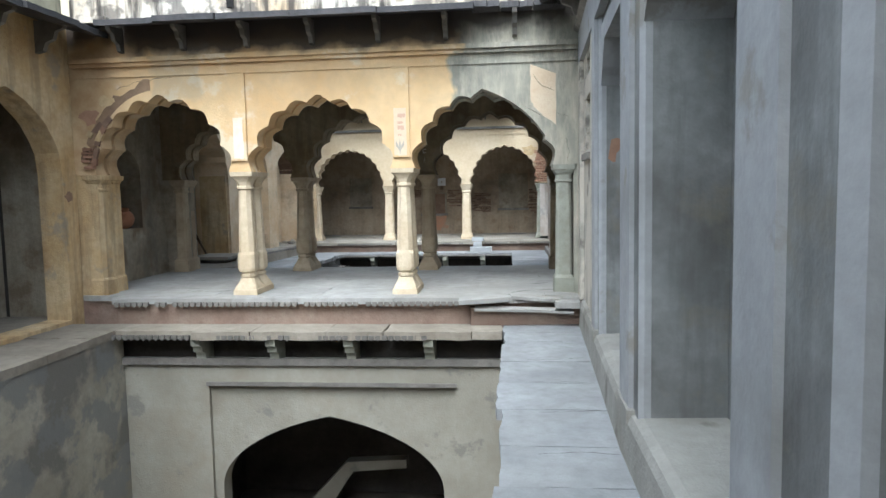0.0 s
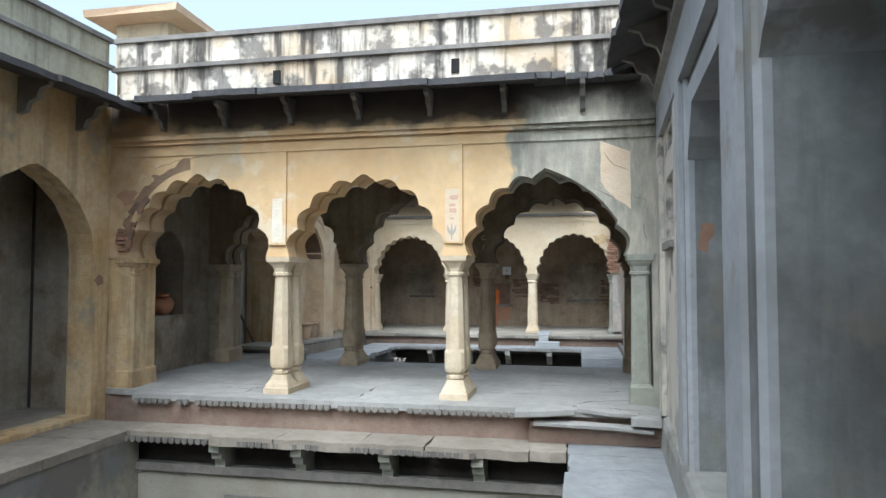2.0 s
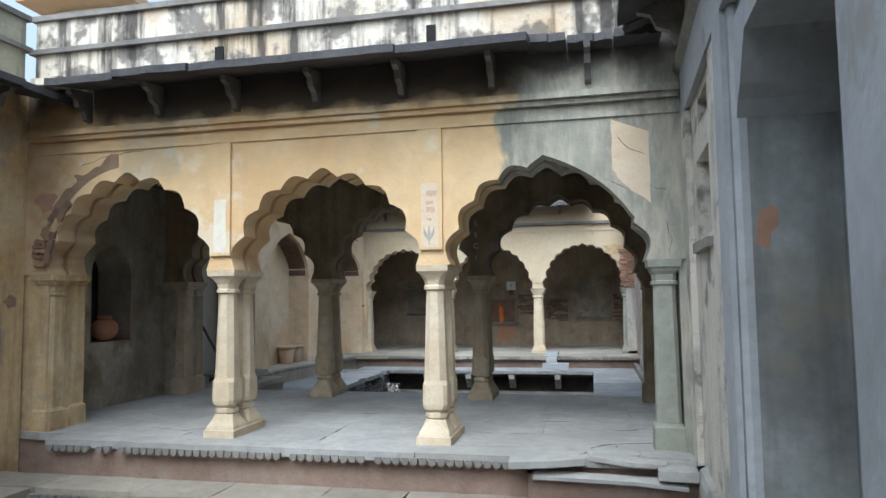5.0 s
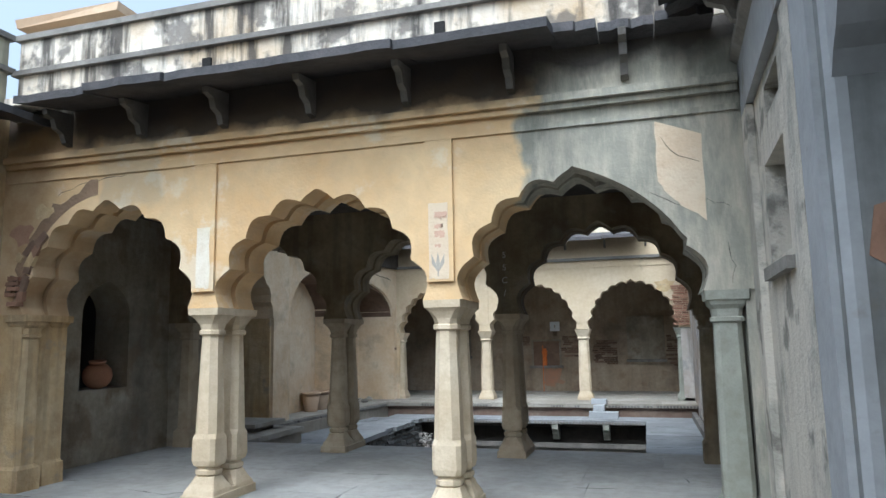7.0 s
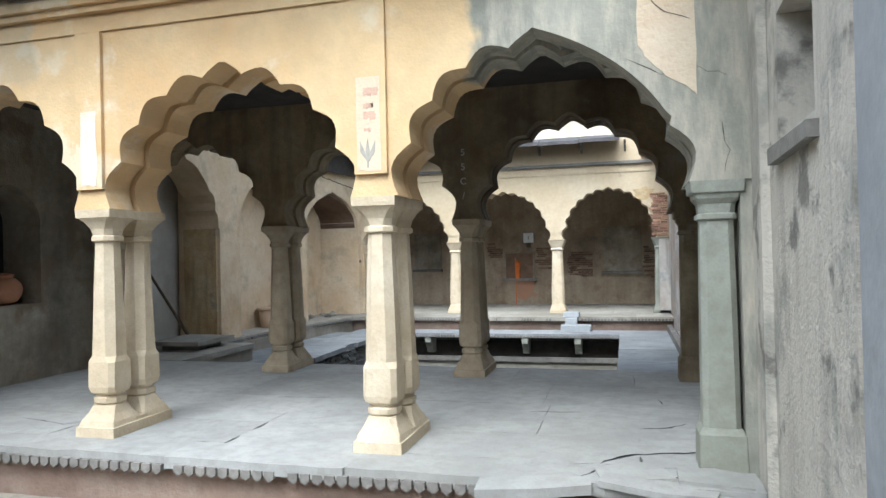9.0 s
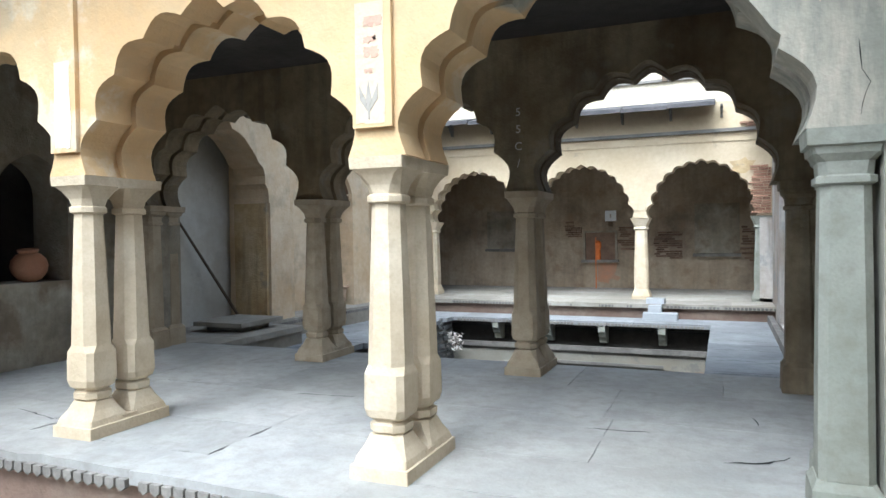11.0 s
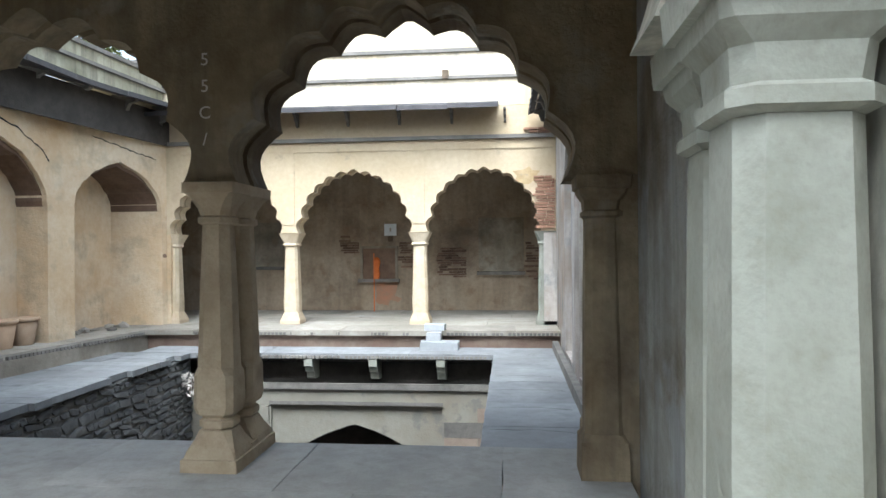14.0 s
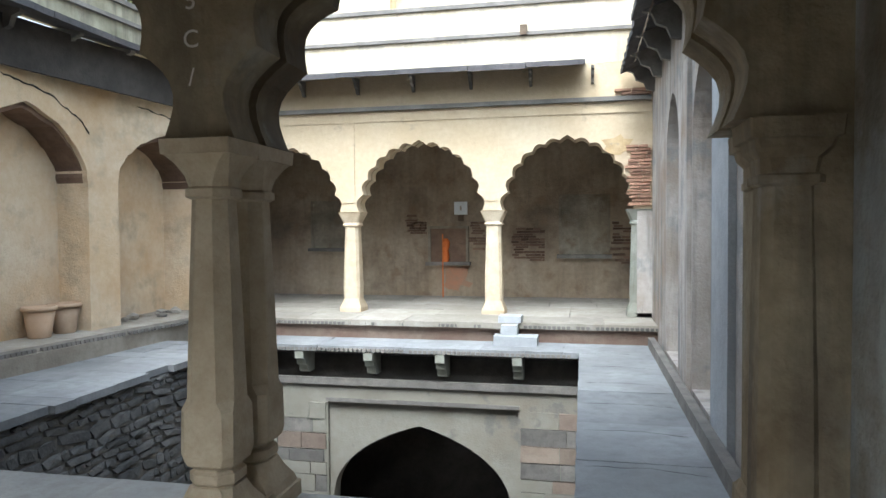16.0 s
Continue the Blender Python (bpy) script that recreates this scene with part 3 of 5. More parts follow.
for y0, ye, ys, y1 in ((-2.3, -2.27, -2.1, -0.6), (1.53, 1.61, 1.88, 2.22), (3.95, 3.976, 4.115, 4.5), (6.31, 6.336, 6.4, 6.71)):
    pier = thing("cement_pier", "grey cement pier with a pale face and stepped edge beside the walkway", "pier", "piers of the east wall", "structure")
    part("face", lean_east(flat_poly(bmesh.new(), wobble_line(0, y1, 0, ys, 2, 0.003) + [(0.1, ys), (0.1, y1)], 0.31, 3.199)), M_CEMENT_PALE, pier, "pale smooth cement face")
    part("step_back", lean_east(box(bmesh.new(), 0.03, 0.1, ye + 0.0005, ys - 0.001, 0.31, 3.199)), M_CEMENT, pier, "darker set-back cement strip")
    part("edge_strip", lean_east(flat_poly(bmesh.new(), [(0.031, ye), (0.06, y0), (0.1, y0), (0.1, ye)], 0.31, 3.199)), M_CEMENT_PALE, pier, "pale raised cement edge")
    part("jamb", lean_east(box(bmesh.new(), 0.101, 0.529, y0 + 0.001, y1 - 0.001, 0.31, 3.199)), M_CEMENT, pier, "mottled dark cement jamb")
    part("worn_foot", lean_east(flat_poly(bmesh.new(), wobble_line(-0.012, y1 + 0.02, -0.02, ys - 0.04, 5, 0.008) + [(0.05, ys - 0.06), (0.05, y1 + 0.01)], 0.24, 0.345 + 0.02 * math.sin(y0 * 3))), M_SILL, pier, "broken cement at the foot")
wall_end = thing("wall_east_end", "flaking limewash wall end with a dark-backed niche", "wall", "", "structure")
for y0, y1, z0, z1 in ((6.711, YA, 0.31, 2.1), (6.711, 7.42, 2.1, 3.199), (8.16, YA, 2.1, 3.199), (7.42, 8.16, 2.7, 2.94), (7.42, 8.16, 3.12, 3.199), (7.95, 8.16, 2.94, 3.12)):
    part("masonry", lean_east(box(bmesh.new(), 0.05, 0.529, y0, y1, z0, z1)), M_FLAKE, wall_end)
part("shelf_moulding", lean_east(box(bmesh.new(), 0.005, 0.2, 7.36, 8.2, 1.99, 2.06, 0.006)), M_EDGE, wall_end, "stained stone shelf")
# niche shade painted as a near-black back
part("niche_back", lean_east(box(bmesh.new(), 0.3, 0.32, 7.42, 8.16, 2.1, 3.15)), M_NEAR_BLACK, wall_end, "niche back painted near-black for its shade")
part("pilaster", lean_east(box(bmesh.new(), 0.0, 0.049, 8.42, YA - 0.004, 0.31, 3.19, 0.003)), M_FLAKE, wall_end)
part("pilaster", lean_east(box(bmesh.new(), 0.015, 0.049, 6.8, 7.05, 0.31, 3.19, 0.003)), M_FLAKE, wall_end)
for a, b in ((-0.6, 1.53), (2.22, 3.95), (4.5, 6.31)):
    bm = prism(bmesh.new(), [(a, 3.099), (a, 2.58), (a + 0.06, 2.66), (a + 0.13, 2.72), (a + 0.3, 2.94), (b - 0.3, 2.94), (b - 0.13, 2.72), (b - 0.06, 2.66), (b, 2.58), (b, 3.099)], 0.05, 0.528, "x")
    structure("recess_head_east", lean_east(bm), M_CEMENT_PALE, "corbelled cement head of the tall recess", "wall")
structure("wall_south", box(bmesh.new(), -6.9, 1.6, -2.9, -2.6, -3.3, 4.7), M_OCHRE, "damp ochre plaster wall closing the court", "wall")

# ---- side walls of the second court ----
bm = bmesh.new()
wall_w2 = side_wall("wall_west_second", XW2, XW2 - 0.9, 14.4, YC - 0.01, [(14.65, 16.5, 0.27, 2.2, 0.85), (16.98, 18.72, 0.27, 2.25, 0.72)], 3.93, M_CREAM, "cream plaster wall with arched niches and flaking edges")
for a, b, zs, rise in ((14.65, 16.5, 2.2, 0.85), (16.98, 18.72, 2.25, 0.72)):
    curve = ragged(pointed((a + b) / 2, (b - a) / 2 - 0.0005, zs, rise - 0.07), 0.018)
    part("soffit", arch_panel(bmesh.new(), a, b, zs, zs + rise + 0.02, curve, XW2 - 0.07, XW2 - 0.89, "x"), M_BRICK_SOOT, wall_w2, "bare brown brick arch behind the broken plaster edge")
structure("niche_back_west", box(bmesh.new(), XW2 - 0.75, XW2 - 0.455, 14.51, YC - 0.02, 0.0, 3.4), M_CREAM, "cream plaster back of the arched niches", "wall")
structure("wall_east_second", box(bmesh.new(), XE2 + 0.0, XE2 + 0.3, YB + 0.5, 13.6, -0.01, 3.9), M_EASTPALE, "cream plaster wall beside the walkway", "wall")
wall_e2 = side_wall("wall_east_second_doors", XE2, XE2 + 0.4, 13.6, YC, [(14.27, 15.3, 0.17, 2.45, 0.6), (16.2, 17.2, 0.17, 2.45, 0.6)], 3.9, M_EASTPALE, "cream plaster wall with tall arched openings")
frame_e2 = structure("door_frame_east", box(bmesh.new(), XE2 - 0.05, XE2 - 0.001, 13.55, 14.1, 0.1, 3.1), M_WASH, "whitewashed plaster pilaster beside the tall opening", "pilaster")
part("edge", box(bmesh.new(), XE2 - 0.025, XE2 - 0.001, 14.101, 14.265, 0.1, 3.05), M_CEMENT_PALE, frame_e2, "grey set-back edge")
structure("pilaster_east", box(bmesh.new(), XE2 - 0.04, XE2 - 0.001, 15.35, 15.75, 0.1, 3.1), M_EASTPALE, "cream plaster pilaster beside the tall opening", "pilaster")
structure("plinth_east_second", box(bmesh.new(), XE2 - 0.13, XE2 - 0.051, 12.1, 18.0, 0.07, 0.2), M_EDGE, "dark stone kerb along the second walkway", "plinth")
structure("recess_back_east", box(bmesh.new(), XE2 + 0.9, XE2 + 1.0, 13.0, YC, 0.0, 3.9), M_HALL, "dim plaster behind the openings", "wall")


# ---- eaves and parapets ----
def eave(name, x0, x1, y_wall, y_out, z, mat, axis="y", gap=None, size=1.0, first=0.3, drop=0.06):
    """Sloping eave slabs on stone brackets, along x (axis y) or along y (axis x)."""
    ev = thing(name, "dark weathered stone eave slabs on small brackets", "eave", "eaves", "structure")
    lo = x0
    i = 0
    while lo < x1 - 0.05:
        hi = min(x1, lo + random.uniform(0.75, 1.15))
        if not (gap and gap[0] < (lo + hi) / 2 < gap[1]):
            bm = bmesh.new()
            o = y_out + random.uniform(-0.03, 0.03)
            n = 6
            near, away = [], []
            for k in range(n + 1):
                t = lo + 0.004 + (hi - lo - 0.008) * k / n
                near.append((t, y_wall))
                away.append((t, o + random.uniform(-0.015, 0.015)))
            dz = random.uniform(-0.012, 0.012)
            loop = []
            for (u, v), zz in [(p, z + 0.1) for p in near] + [(p, z - drop + dz) for p in away[::-1]]:
                loop.append((u, v, zz))
            low = [bm.verts.new((u, v, w) if axis == "y" else (v, u, w)) for u, v, w in loop]
            top = [bm.verts.new((u, v, w + 0.07) if axis == "y" else (v, u, w + 0.07)) for u, v, w in loop]
            bm.faces.new(low)
            bm.faces.new(top[::-1])
            m = len(low)
            for k in range(m):
                bm.faces.new((low[k], top[k], top[(k + 1) % m], low[(k + 1) % m]))
            part("slab", bm, mat, ev)
        lo = hi
    u = x0 + first
    d = 1 if y_out > y_wall else -1
    while u < x1:
        bm = bmesh.new()
        prof = [(0, 0.08), (0, -0.32), (0.1, -0.3), (0.14, -0.2), (0.24, -0.16), (0.28, -0.06), (0.38, -0.03), (0.4, 0.03)]
        pts = [(y_wall + d * a * size, z + 0.02 + (b - 0.02) * size) for a, b in prof]
        if axis == "y":
            prism(bm, pts, u - 0.035 * size, u + 0.035 * size, "x")
        else:
            prism(bm, pts, u - 0.035 * size, u + 0.035 * size, "y")
        part("bracket", bm, M_EDGE, ev, "carved stone bracket")
        u += 0.86
    return ev


front_eave = eave("eave_front", -5.05, 0.7, YA, 8.06, 3.82, M_EAVE, gap=(-0.55, 0.7), size=0.8, first=-0.03, drop=0.04)
for a, b, out in ((-5.75, -5.45, 0.3), (-5.44, -5.06, 0.42), (-0.45, -0.1, 0.3), (-0.09, 0.3, 0.22), (0.31, 0.7, 0.27)):
    edge = wobble_line(a, YA - out, b, YA - out, 6, 0.03)
    part("broken_slab", flat_poly(bmesh.new(), edge + [(b, YA - 0.002), (a, YA - 0.002)], 3.88, 3.95), M_EAVE if a > -1 else M_PARAPET, front_eave, "broken stump of an eave slab")
eave("eave_west", -2.5, 8.6, XW, XW + 0.66, 3.8, M_EAVE, axis="x")
eave("eave_east", -2.5, 8.6, XE, XE - 0.5, 3.95, M_EAVE, axis="x")
eave("eave_far", -6.3, 0.9, YC, 18.2, 3.8, M_EAVE, gap=(0.1, 0.9), size=0.6, first=0.49)
eave_w2 = eave("eave_west_second", 12.3, 18.7, XW2 - 0.05, XW2 + 0.6, 3.92, M_EAVE, axis="x")
eave("eave_east_second", 12.3, 18.7, XE2, XE2 - 0.45, 3.75, M_EAVE, axis="x")
eave("eave_middle", -6.0, 0.9, YB + 0.5, 12.7, 3.75, M_EAVE)


def parapet(name, a, mat=None):
    x0, x1, y0, y1, z0, z1 = a
    pr = structure(name, box(bmesh.new(), x0, x1, y0, y1, z0, z1), mat or M_PARAPET, "streaked limewashed parapet wall with a dark coping", "parapet")
    bm = bmesh.new()
    box(bm, x0 - 0.04, x1 + 0.04, y0 - 0.04, y1 + 0.04, z1 + 0.001, z1 + 0.06)
    part("coping", bm, M_EDGE, pr, "dark stone coping")
    zm = z0 + (z1 - z0) * 0.5
    bm = bmesh.new()
    box(bm, x0 - 0.05, x1 + 0.05, y0 - 0.05, y1 + 0.05, zm, zm + 0.05)
    part("band", bm, M_EDGE, pr, "dark projecting band")
    return pr


par_n = parapet("parapet_north", (-5.8, 1.4, YA + 0.02, YA + 0.28, 4.0, 4.74))
par_w = parapet("parapet_west", (XW - 0.3, XW - 0.02, -2.6, YA - 0.05, 4.06, 4.74), M_MOSSY)
par_e = parapet("parapet_east", (XE + 0.1, XE + 0.4, -2.6, YA - 0.05, 4.1, 4.74))
par_f = parapet("parapet_far", (-6.6, 1.4, YC + 0.02, YC + 0.3, 3.91, 4.79), M_BRIGHT)
bm = bmesh.new()
box(bm, -6.6, -3.34, 21.0, 21.4, 3.92, 7.6)
box(bm, -2.1, 2.4, 21.0, 21.4, 3.92, 7.6)
box(bm, -3.34, -2.1, 21.0, 21.4, 3.92, 5.58)
box(bm, -3.34, -2.1, 21.0, 21.4, 6.6, 7.6)
box(bm, -3.34, -2.1, 21.38, 21.4, 5.58, 6.6)
structure("upper_wall_far", bm, M_BRIGHT, "sunlit cream upper storey wall", "wall")

par_w2 = parapet("parapet_west_second", (XW2 - 0.4, XW2 - 0.06, 12.2, YC, 4.03, 4.5), M_MOSSY)
# dark strip added for the shade under the west eave
shade_w2 = structure("soot_band_west", box(bmesh.new(), XW2 + 0.001, XW2 + 0.05, 14.5, YC, 3.36, 3.9), M_NEAR_BLACK, "near-black band painted for the shade under the eave", "wall")
parapet("parapet_east_second", (XE2 + 0.1, XE2 + 0.4, 12.2, YC, 3.91, 4.5), M_BRIGHT)
# west side of the pillared hall: a high sill with a dark recess over it
bm = bmesh.new()
box(bm, -6.6, -6.06, YA + 0.56, YB + 0.1, 0.0, 1.17)
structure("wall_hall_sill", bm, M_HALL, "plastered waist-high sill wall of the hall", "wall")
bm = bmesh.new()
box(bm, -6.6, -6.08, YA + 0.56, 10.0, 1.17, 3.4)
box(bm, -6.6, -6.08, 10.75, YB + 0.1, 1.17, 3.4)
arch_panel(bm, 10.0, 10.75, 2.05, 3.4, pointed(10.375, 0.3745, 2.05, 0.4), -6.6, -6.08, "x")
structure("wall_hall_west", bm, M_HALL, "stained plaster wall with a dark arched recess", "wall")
# shade deep in the recess given as a near-black back wall
structure("recess_hall_back", box(bmesh.new(), -7.2, -6.95, YA, YB + 0.4, 0.0, 3.9), M_NEAR_BLACK, "recess back painted near-black for its depth of shade", "wall")
# alcove west of the middle arcade
bm = bmesh.new()
box(bm, -6.7, -5.95, 14.0, 14.5, 0.0, 3.92)
arch_panel(bm, YB + 0.5, 14.0, 2.1, 3.92, ragged(pointed(12.98, 0.99, 2.1, 1.1)), -6.5, -5.95, "x")
alcove = structure("wall_alcove", bm, M_CREAM, "cream plaster arch with a broken edge before an alcove", "wall")
part("jamb", box(bmesh.new(), -6.58, -6.0, 13.96, 13.999, 0.34, 2.09), M_OCHRE, alcove, "brown stained jamb")
structure("alcove_back", box(bmesh.new(), -7.1, -6.75, YB + 0.3, 14.5, 0.0, 3.92), M_ALCOVE, "pale plaster back wall of the alcove", "wall")
structure("ceiling_alcove", box(bmesh.new(), -7.1, -6.501, YB + 0.5, 14.5, 3.31, 3.6), M_NEAR_BLACK, "near-black vault over the alcove", "ceiling")
structure("floor_alcove", box(bmesh.new(), -6.75, -5.25, YB + 0.5, 13.8, 0.27, 0.338), M_PAVE, "dusty alcove floor", "floor")
structure("wall_outer_west", box(bmesh.new(), -7.5, -7.2, -2.9, 22.0, -3.4, 3.92), M_OCHRE, "outer wall behind the halls", "wall")
structure("wall_outer_east", box(bmesh.new(), 2.1, 2.4, -2.9, 22.0, -3.4, 3.9), M_OCHRE, "outer wall behind the halls", "wall")
structure("roof_west", box(bmesh.new(), -7.5, XW - 0.36, -2.9, YA, 4.06, 4.2), M_PIT, "lime terrace roof", "roof")
structure("roof_west_second", box(bmesh.new(), -7.5, XW2 - 0.46, 12.2, 21.5, 3.935, 4.02), M_PIT, "lime terrace roof", "roof")
structure("roof_east", box(bmesh.new(), XE + 0.71, 2.4, -2.9, 22.0, 3.95, 4.1), M_PIT, "lime terrace roof", "roof")
structure("roof_far", box(bmesh.new(), -7.0, 1.4, YC + 0.31, 21.0, 3.902, 3.95), M_PIT, "lime terrace roof", "roof")


# ---- columns ----
def column_pair(mat, name="column_pair", gap=0.32, h=1.64, label=""):
    """Two tapered octagonal shafts, one behind the other, on a shared base and capital. Origin at the front shaft's foot."""
    col = thing(name, label, "column", "columns of the arcade")
    bm = bmesh.new()
    for cy in (0, gap):
        loft(bm, [(0, 0.165, 0.004), (0.07, 0.163, 0.004), (0.073, 0.152, 0.008), (0.11, 0.142, 0.012), (0.16, 0.115, 0.025), (0.215, 0.095, 0.035), (0.22, 0.085, 0.042), (0.235, 0.1, 0.048), (0.27, 0.1, 0.048), (0.28, 0.083, 0.042), (0.29, 0.083, 0.042)], 0, cy)
    box(bm, -0.15, 0.15, 0.1, gap - 0.1, 0.0, 0.1)
    part("base", bm, mat, col)
    for cy in (0, gap):
        bm = bmesh.new()
        loft(bm, [(0.29, 0.085, 0.042), (0.31, 0.108, 0.035), (0.35, 0.116, 0.03), (0.53, 0.114, 0.032), (0.57, 0.106, 0.052), (1.0, 0.094, 0.05), (h - 0.23, 0.08, 0.045)], 0, cy)
        part("shaft", bm, mat, col)
    bm = bmesh.new()
    for cy in (0, gap):
        loft(bm, [(h - 0.235, 0.084, 0.046), (h - 0.225, 0.1, 0.05), (h - 0.195, 0.1, 0.05), (h - 0.185, 0.088, 0.045), (h - 0.14, 0.097, 0.04), (h - 0.09, 0.122, 0.03), (h - 0.062, 0.142, 0.016), (h - 0.06, 0.148, 0.004), (h - 0.001, 0.152, 0.004)], 0, cy)
    box(bm, -0.15, 0.15, 0.1, gap - 0.1, h - 0.065, h - 0.002)
    part("capital", bm, mat, col)
    return col


for x in (-3.535, -1.38):
    c = column_pair(M_COL, label="cream limestone double column with tapered octagonal shafts")
    c.matrix_basis = pose(x, YA + 0.14, ZP)
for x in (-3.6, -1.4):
    c = column_pair(M_COL_DARK, gap=0.3, h=1.619, label="darker cream double column with tapered octagonal shafts")
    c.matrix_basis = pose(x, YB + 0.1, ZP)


def half_column(mat, h, gap, label, side=0.15):
    """A plain engaged pair: square plinth, straight chamfered shafts, moulded capital."""
    col = thing("half_column", label, "column", "half columns of the arcades")
    bm = bmesh.new()
    for cy in (0, gap):
        loft(bm, [(0, 0.13, 0.004), (0.2, 0.126, 0.006), (0.21, 0.118, 0.012), (0.235, 0.106, 0.025)], side * cy, cy)
    part("base", bm, mat, col)
    for cy in (0, gap):
        part("shaft", loft(bmesh.new(), [(0.236, 0.102, 0.03), (0.6, 0.1, 0.032), (1.0, 0.096, 0.034), (h - 0.225, 0.09, 0.034)], side * cy, cy), mat, col)
    bm = bmesh.new()
    for cy in (0, gap):
        loft(bm, [(h - 0.224, 0.092, 0.034), (h - 0.215, 0.107, 0.03), (h - 0.19, 0.107, 0.03), (h - 0.182, 0.096, 0.03), (h - 0.13, 0.1, 0.026), (h - 0.1, 0.122, 0.016), (h - 0.07, 0.127, 0.01), (h - 0.066, 0.142, 0.006), (h - 0.001, 0.147, 0.006)], side * cy, cy)
    part("capital", bm, mat, col)
    return col


for mat, x, y, h, gap, label in (
    (M_COL_GREY, 0.68, YA + 0.14, 1.64, 0.32, "lime-grey plain half column against the wall end"),
    (M_OCHRE, -5.62, YA + 0.14, 1.64, 0.32, "damp ochre half column against the wall end"),
    (M_OILY, 0.77, YB + 0.1, 1.619, 0.3, "smoke-stained plain half column against the wall end"),
    (M_COL_DARK, -5.8, YB + 0.1, 1.619, 0.3, "darker cream half column against the west wall"),
):
    half_column(mat, h, gap, label, 0.15 if x > 0 else -0.15).matrix_basis = pose(x, y, ZP)


def slim_column(mat, h, label):
    col = thing("slim_column", label, "column", "columns of the far arcade")
    part("base", loft(bmesh.new(), [(0, 0.17, 0.004), (0.06, 0.17, 0.004), (0.2, 0.12, 0.02)]), mat, col)
    part("shaft", loft(bmesh.new(), [(0.2, 0.125, 0.03), (0.4, 0.13, 0.04), (h - 0.22, 0.105, 0.04)]), mat, col)
    part("capital", loft(bmesh.new(), [(h - 0.22, 0.115, 0.04), (h - 0.2, 0.135, 0.04), (h - 0.16, 0.12, 0.03), (h - 0.06, 0.16, 0.02), (h, 0.18, 0.004)]), mat, col)
    return col


for x in (-3.4, -1.21, 0.86, -5.5):
    c = slim_column(M_COL_GREY if x > 0 else M_COL, 1.52, "lime-grey slim half column beside the wall" if x > 0 else "pale cream slim column of the far arcade")
    c.matrix_basis = pose(x, YC + 0.19, ZP)


# ---- ledges, walkways and paving ----
pave_a = thing("pavement_walkway", "worn pale stone flags along the east walkway", "pavement", "", "structure")
y = -2.6
while y < 8.4:
    d = random.uniform(0.42, 0.75)
    e = min(8.42, y + d)
    part("flag", rough_slab(-0.1 + random.uniform(-0.03, 0.02), 0.86, y, e, -0.09, 0.0, 0.014), M_PAVE2, pave_a)
    y = e
pave_n = thing("pavement_north_ledge", "pale stone ledge flags with a carved edge over the sunken court", "pavement", "", "structure")
x = -5.85
while x < -0.12:
    e = min(-0.11, x + random.uniform(0.7, 1.3))
    part("flag", rough_slab(x, e, 7.96 + random.uniform(-0.06, 0.05), 8.45, -0.1, 0.0, 0.035), M_LEDGE, pave_n)
    x = e
pave_w = thing("pavement_west_ledge", "pale stone ledge flags along the west wall", "pavement", "", "structure")
y = -2.6
while y < 7.95:
    e = min(7.96, y + random.uniform(0.6, 1.1))
    part("flag", rough_slab(-5.85, -4.93 + random.uniform(-0.06, 0.05), y, e, -0.1, 0.0, 0.03), M_LEDGE, pave_w)
    y = e


def floor_rows(name, label, x0, x1, y0, y1, z, mat, wide=(0.7, 1.2), deep=(0.5, 0.8), g=0.004, ragged_side=False):
    fl = thing(name, label, "floor", "", "structure")
    y = y0
    while y < y1 - 0.02:
        ye = min(y1, y + random.uniform(*deep))
        if y1 - ye < 0.2:
            ye = y1
        x = x0
        while x < x1 - 0.02:
            xe = min(x1, x + random.uniform(*wide))
            if x1 - xe < 0.25:
                xe = x1
            lip = random.uniform(-0.03, 0.02) if y == y0 else 0
            rag = random.uniform(-0.09, 0.05) if ragged_side and xe == x1 else 0
            part("flag", rough_slab(x, xe + rag, y + lip, ye, z - 0.075, z, 0.006 if y > y0 else 0.025, g), mat, fl)
            x = xe
        y = ye
    return fl


floor_hall = floor_rows("floor_hall", "worn stone flags along the platform front", -5.25, 0.84, 8.4, 8.74, ZP, M_DUST, (1.1, 1.9), (0.34, 0.35), 0.0015)
floor_inner = floor_rows("floor_hall_inner", "dusty worn stone flags inside the pillared hall", -6.15, 0.9, 8.74, 12.04, ZP, M_DUST, (1.1, 2.2), (0.6, 1.0), 0.0015)
floor_far = floor_rows("floor_far", "dusty stone flags of the far platform", -6.6, 1.02, 18.03, 21.5, ZP, M_PAVE)
floor_w2a = floor_rows("floor_alcove_ledge", "dusty raised flags before the alcove", -6.6, -5.25, 12.05, 13.8, ZP, M_PAVE)
floor_w2 = floor_rows("floor_west_ledge", "dusty raised ledge beside the cream wall", -6.6, -5.87, 13.81, 18.0, ZP, M_PAVE)
walk_e2 = floor_rows("pavement_second_walkway", "grey stone flags of the second walkway", 0.03, 1.02, 12.06, 17.4, 0.08, M_PAVE2, (0.99, 1.1), (0.6, 1.1))
walk_n2 = floor_rows("pavement_second_north_ledge", "stone ledge flags over the second sunken court", -5.25, 1.02, 17.42, 18.1, 0.08, M_PAVE2, (0.9, 1.4), (0.68, 0.7))
walk_w2 = floor_rows("pavement_second_west_ledge", "uneven stone ledge flags along the second sunken court", -6.0, -4.45, 12.06, 17.4, 0.08, M_PAVE2, (0.7, 0.9), (0.25, 0.7), ragged_side=True)


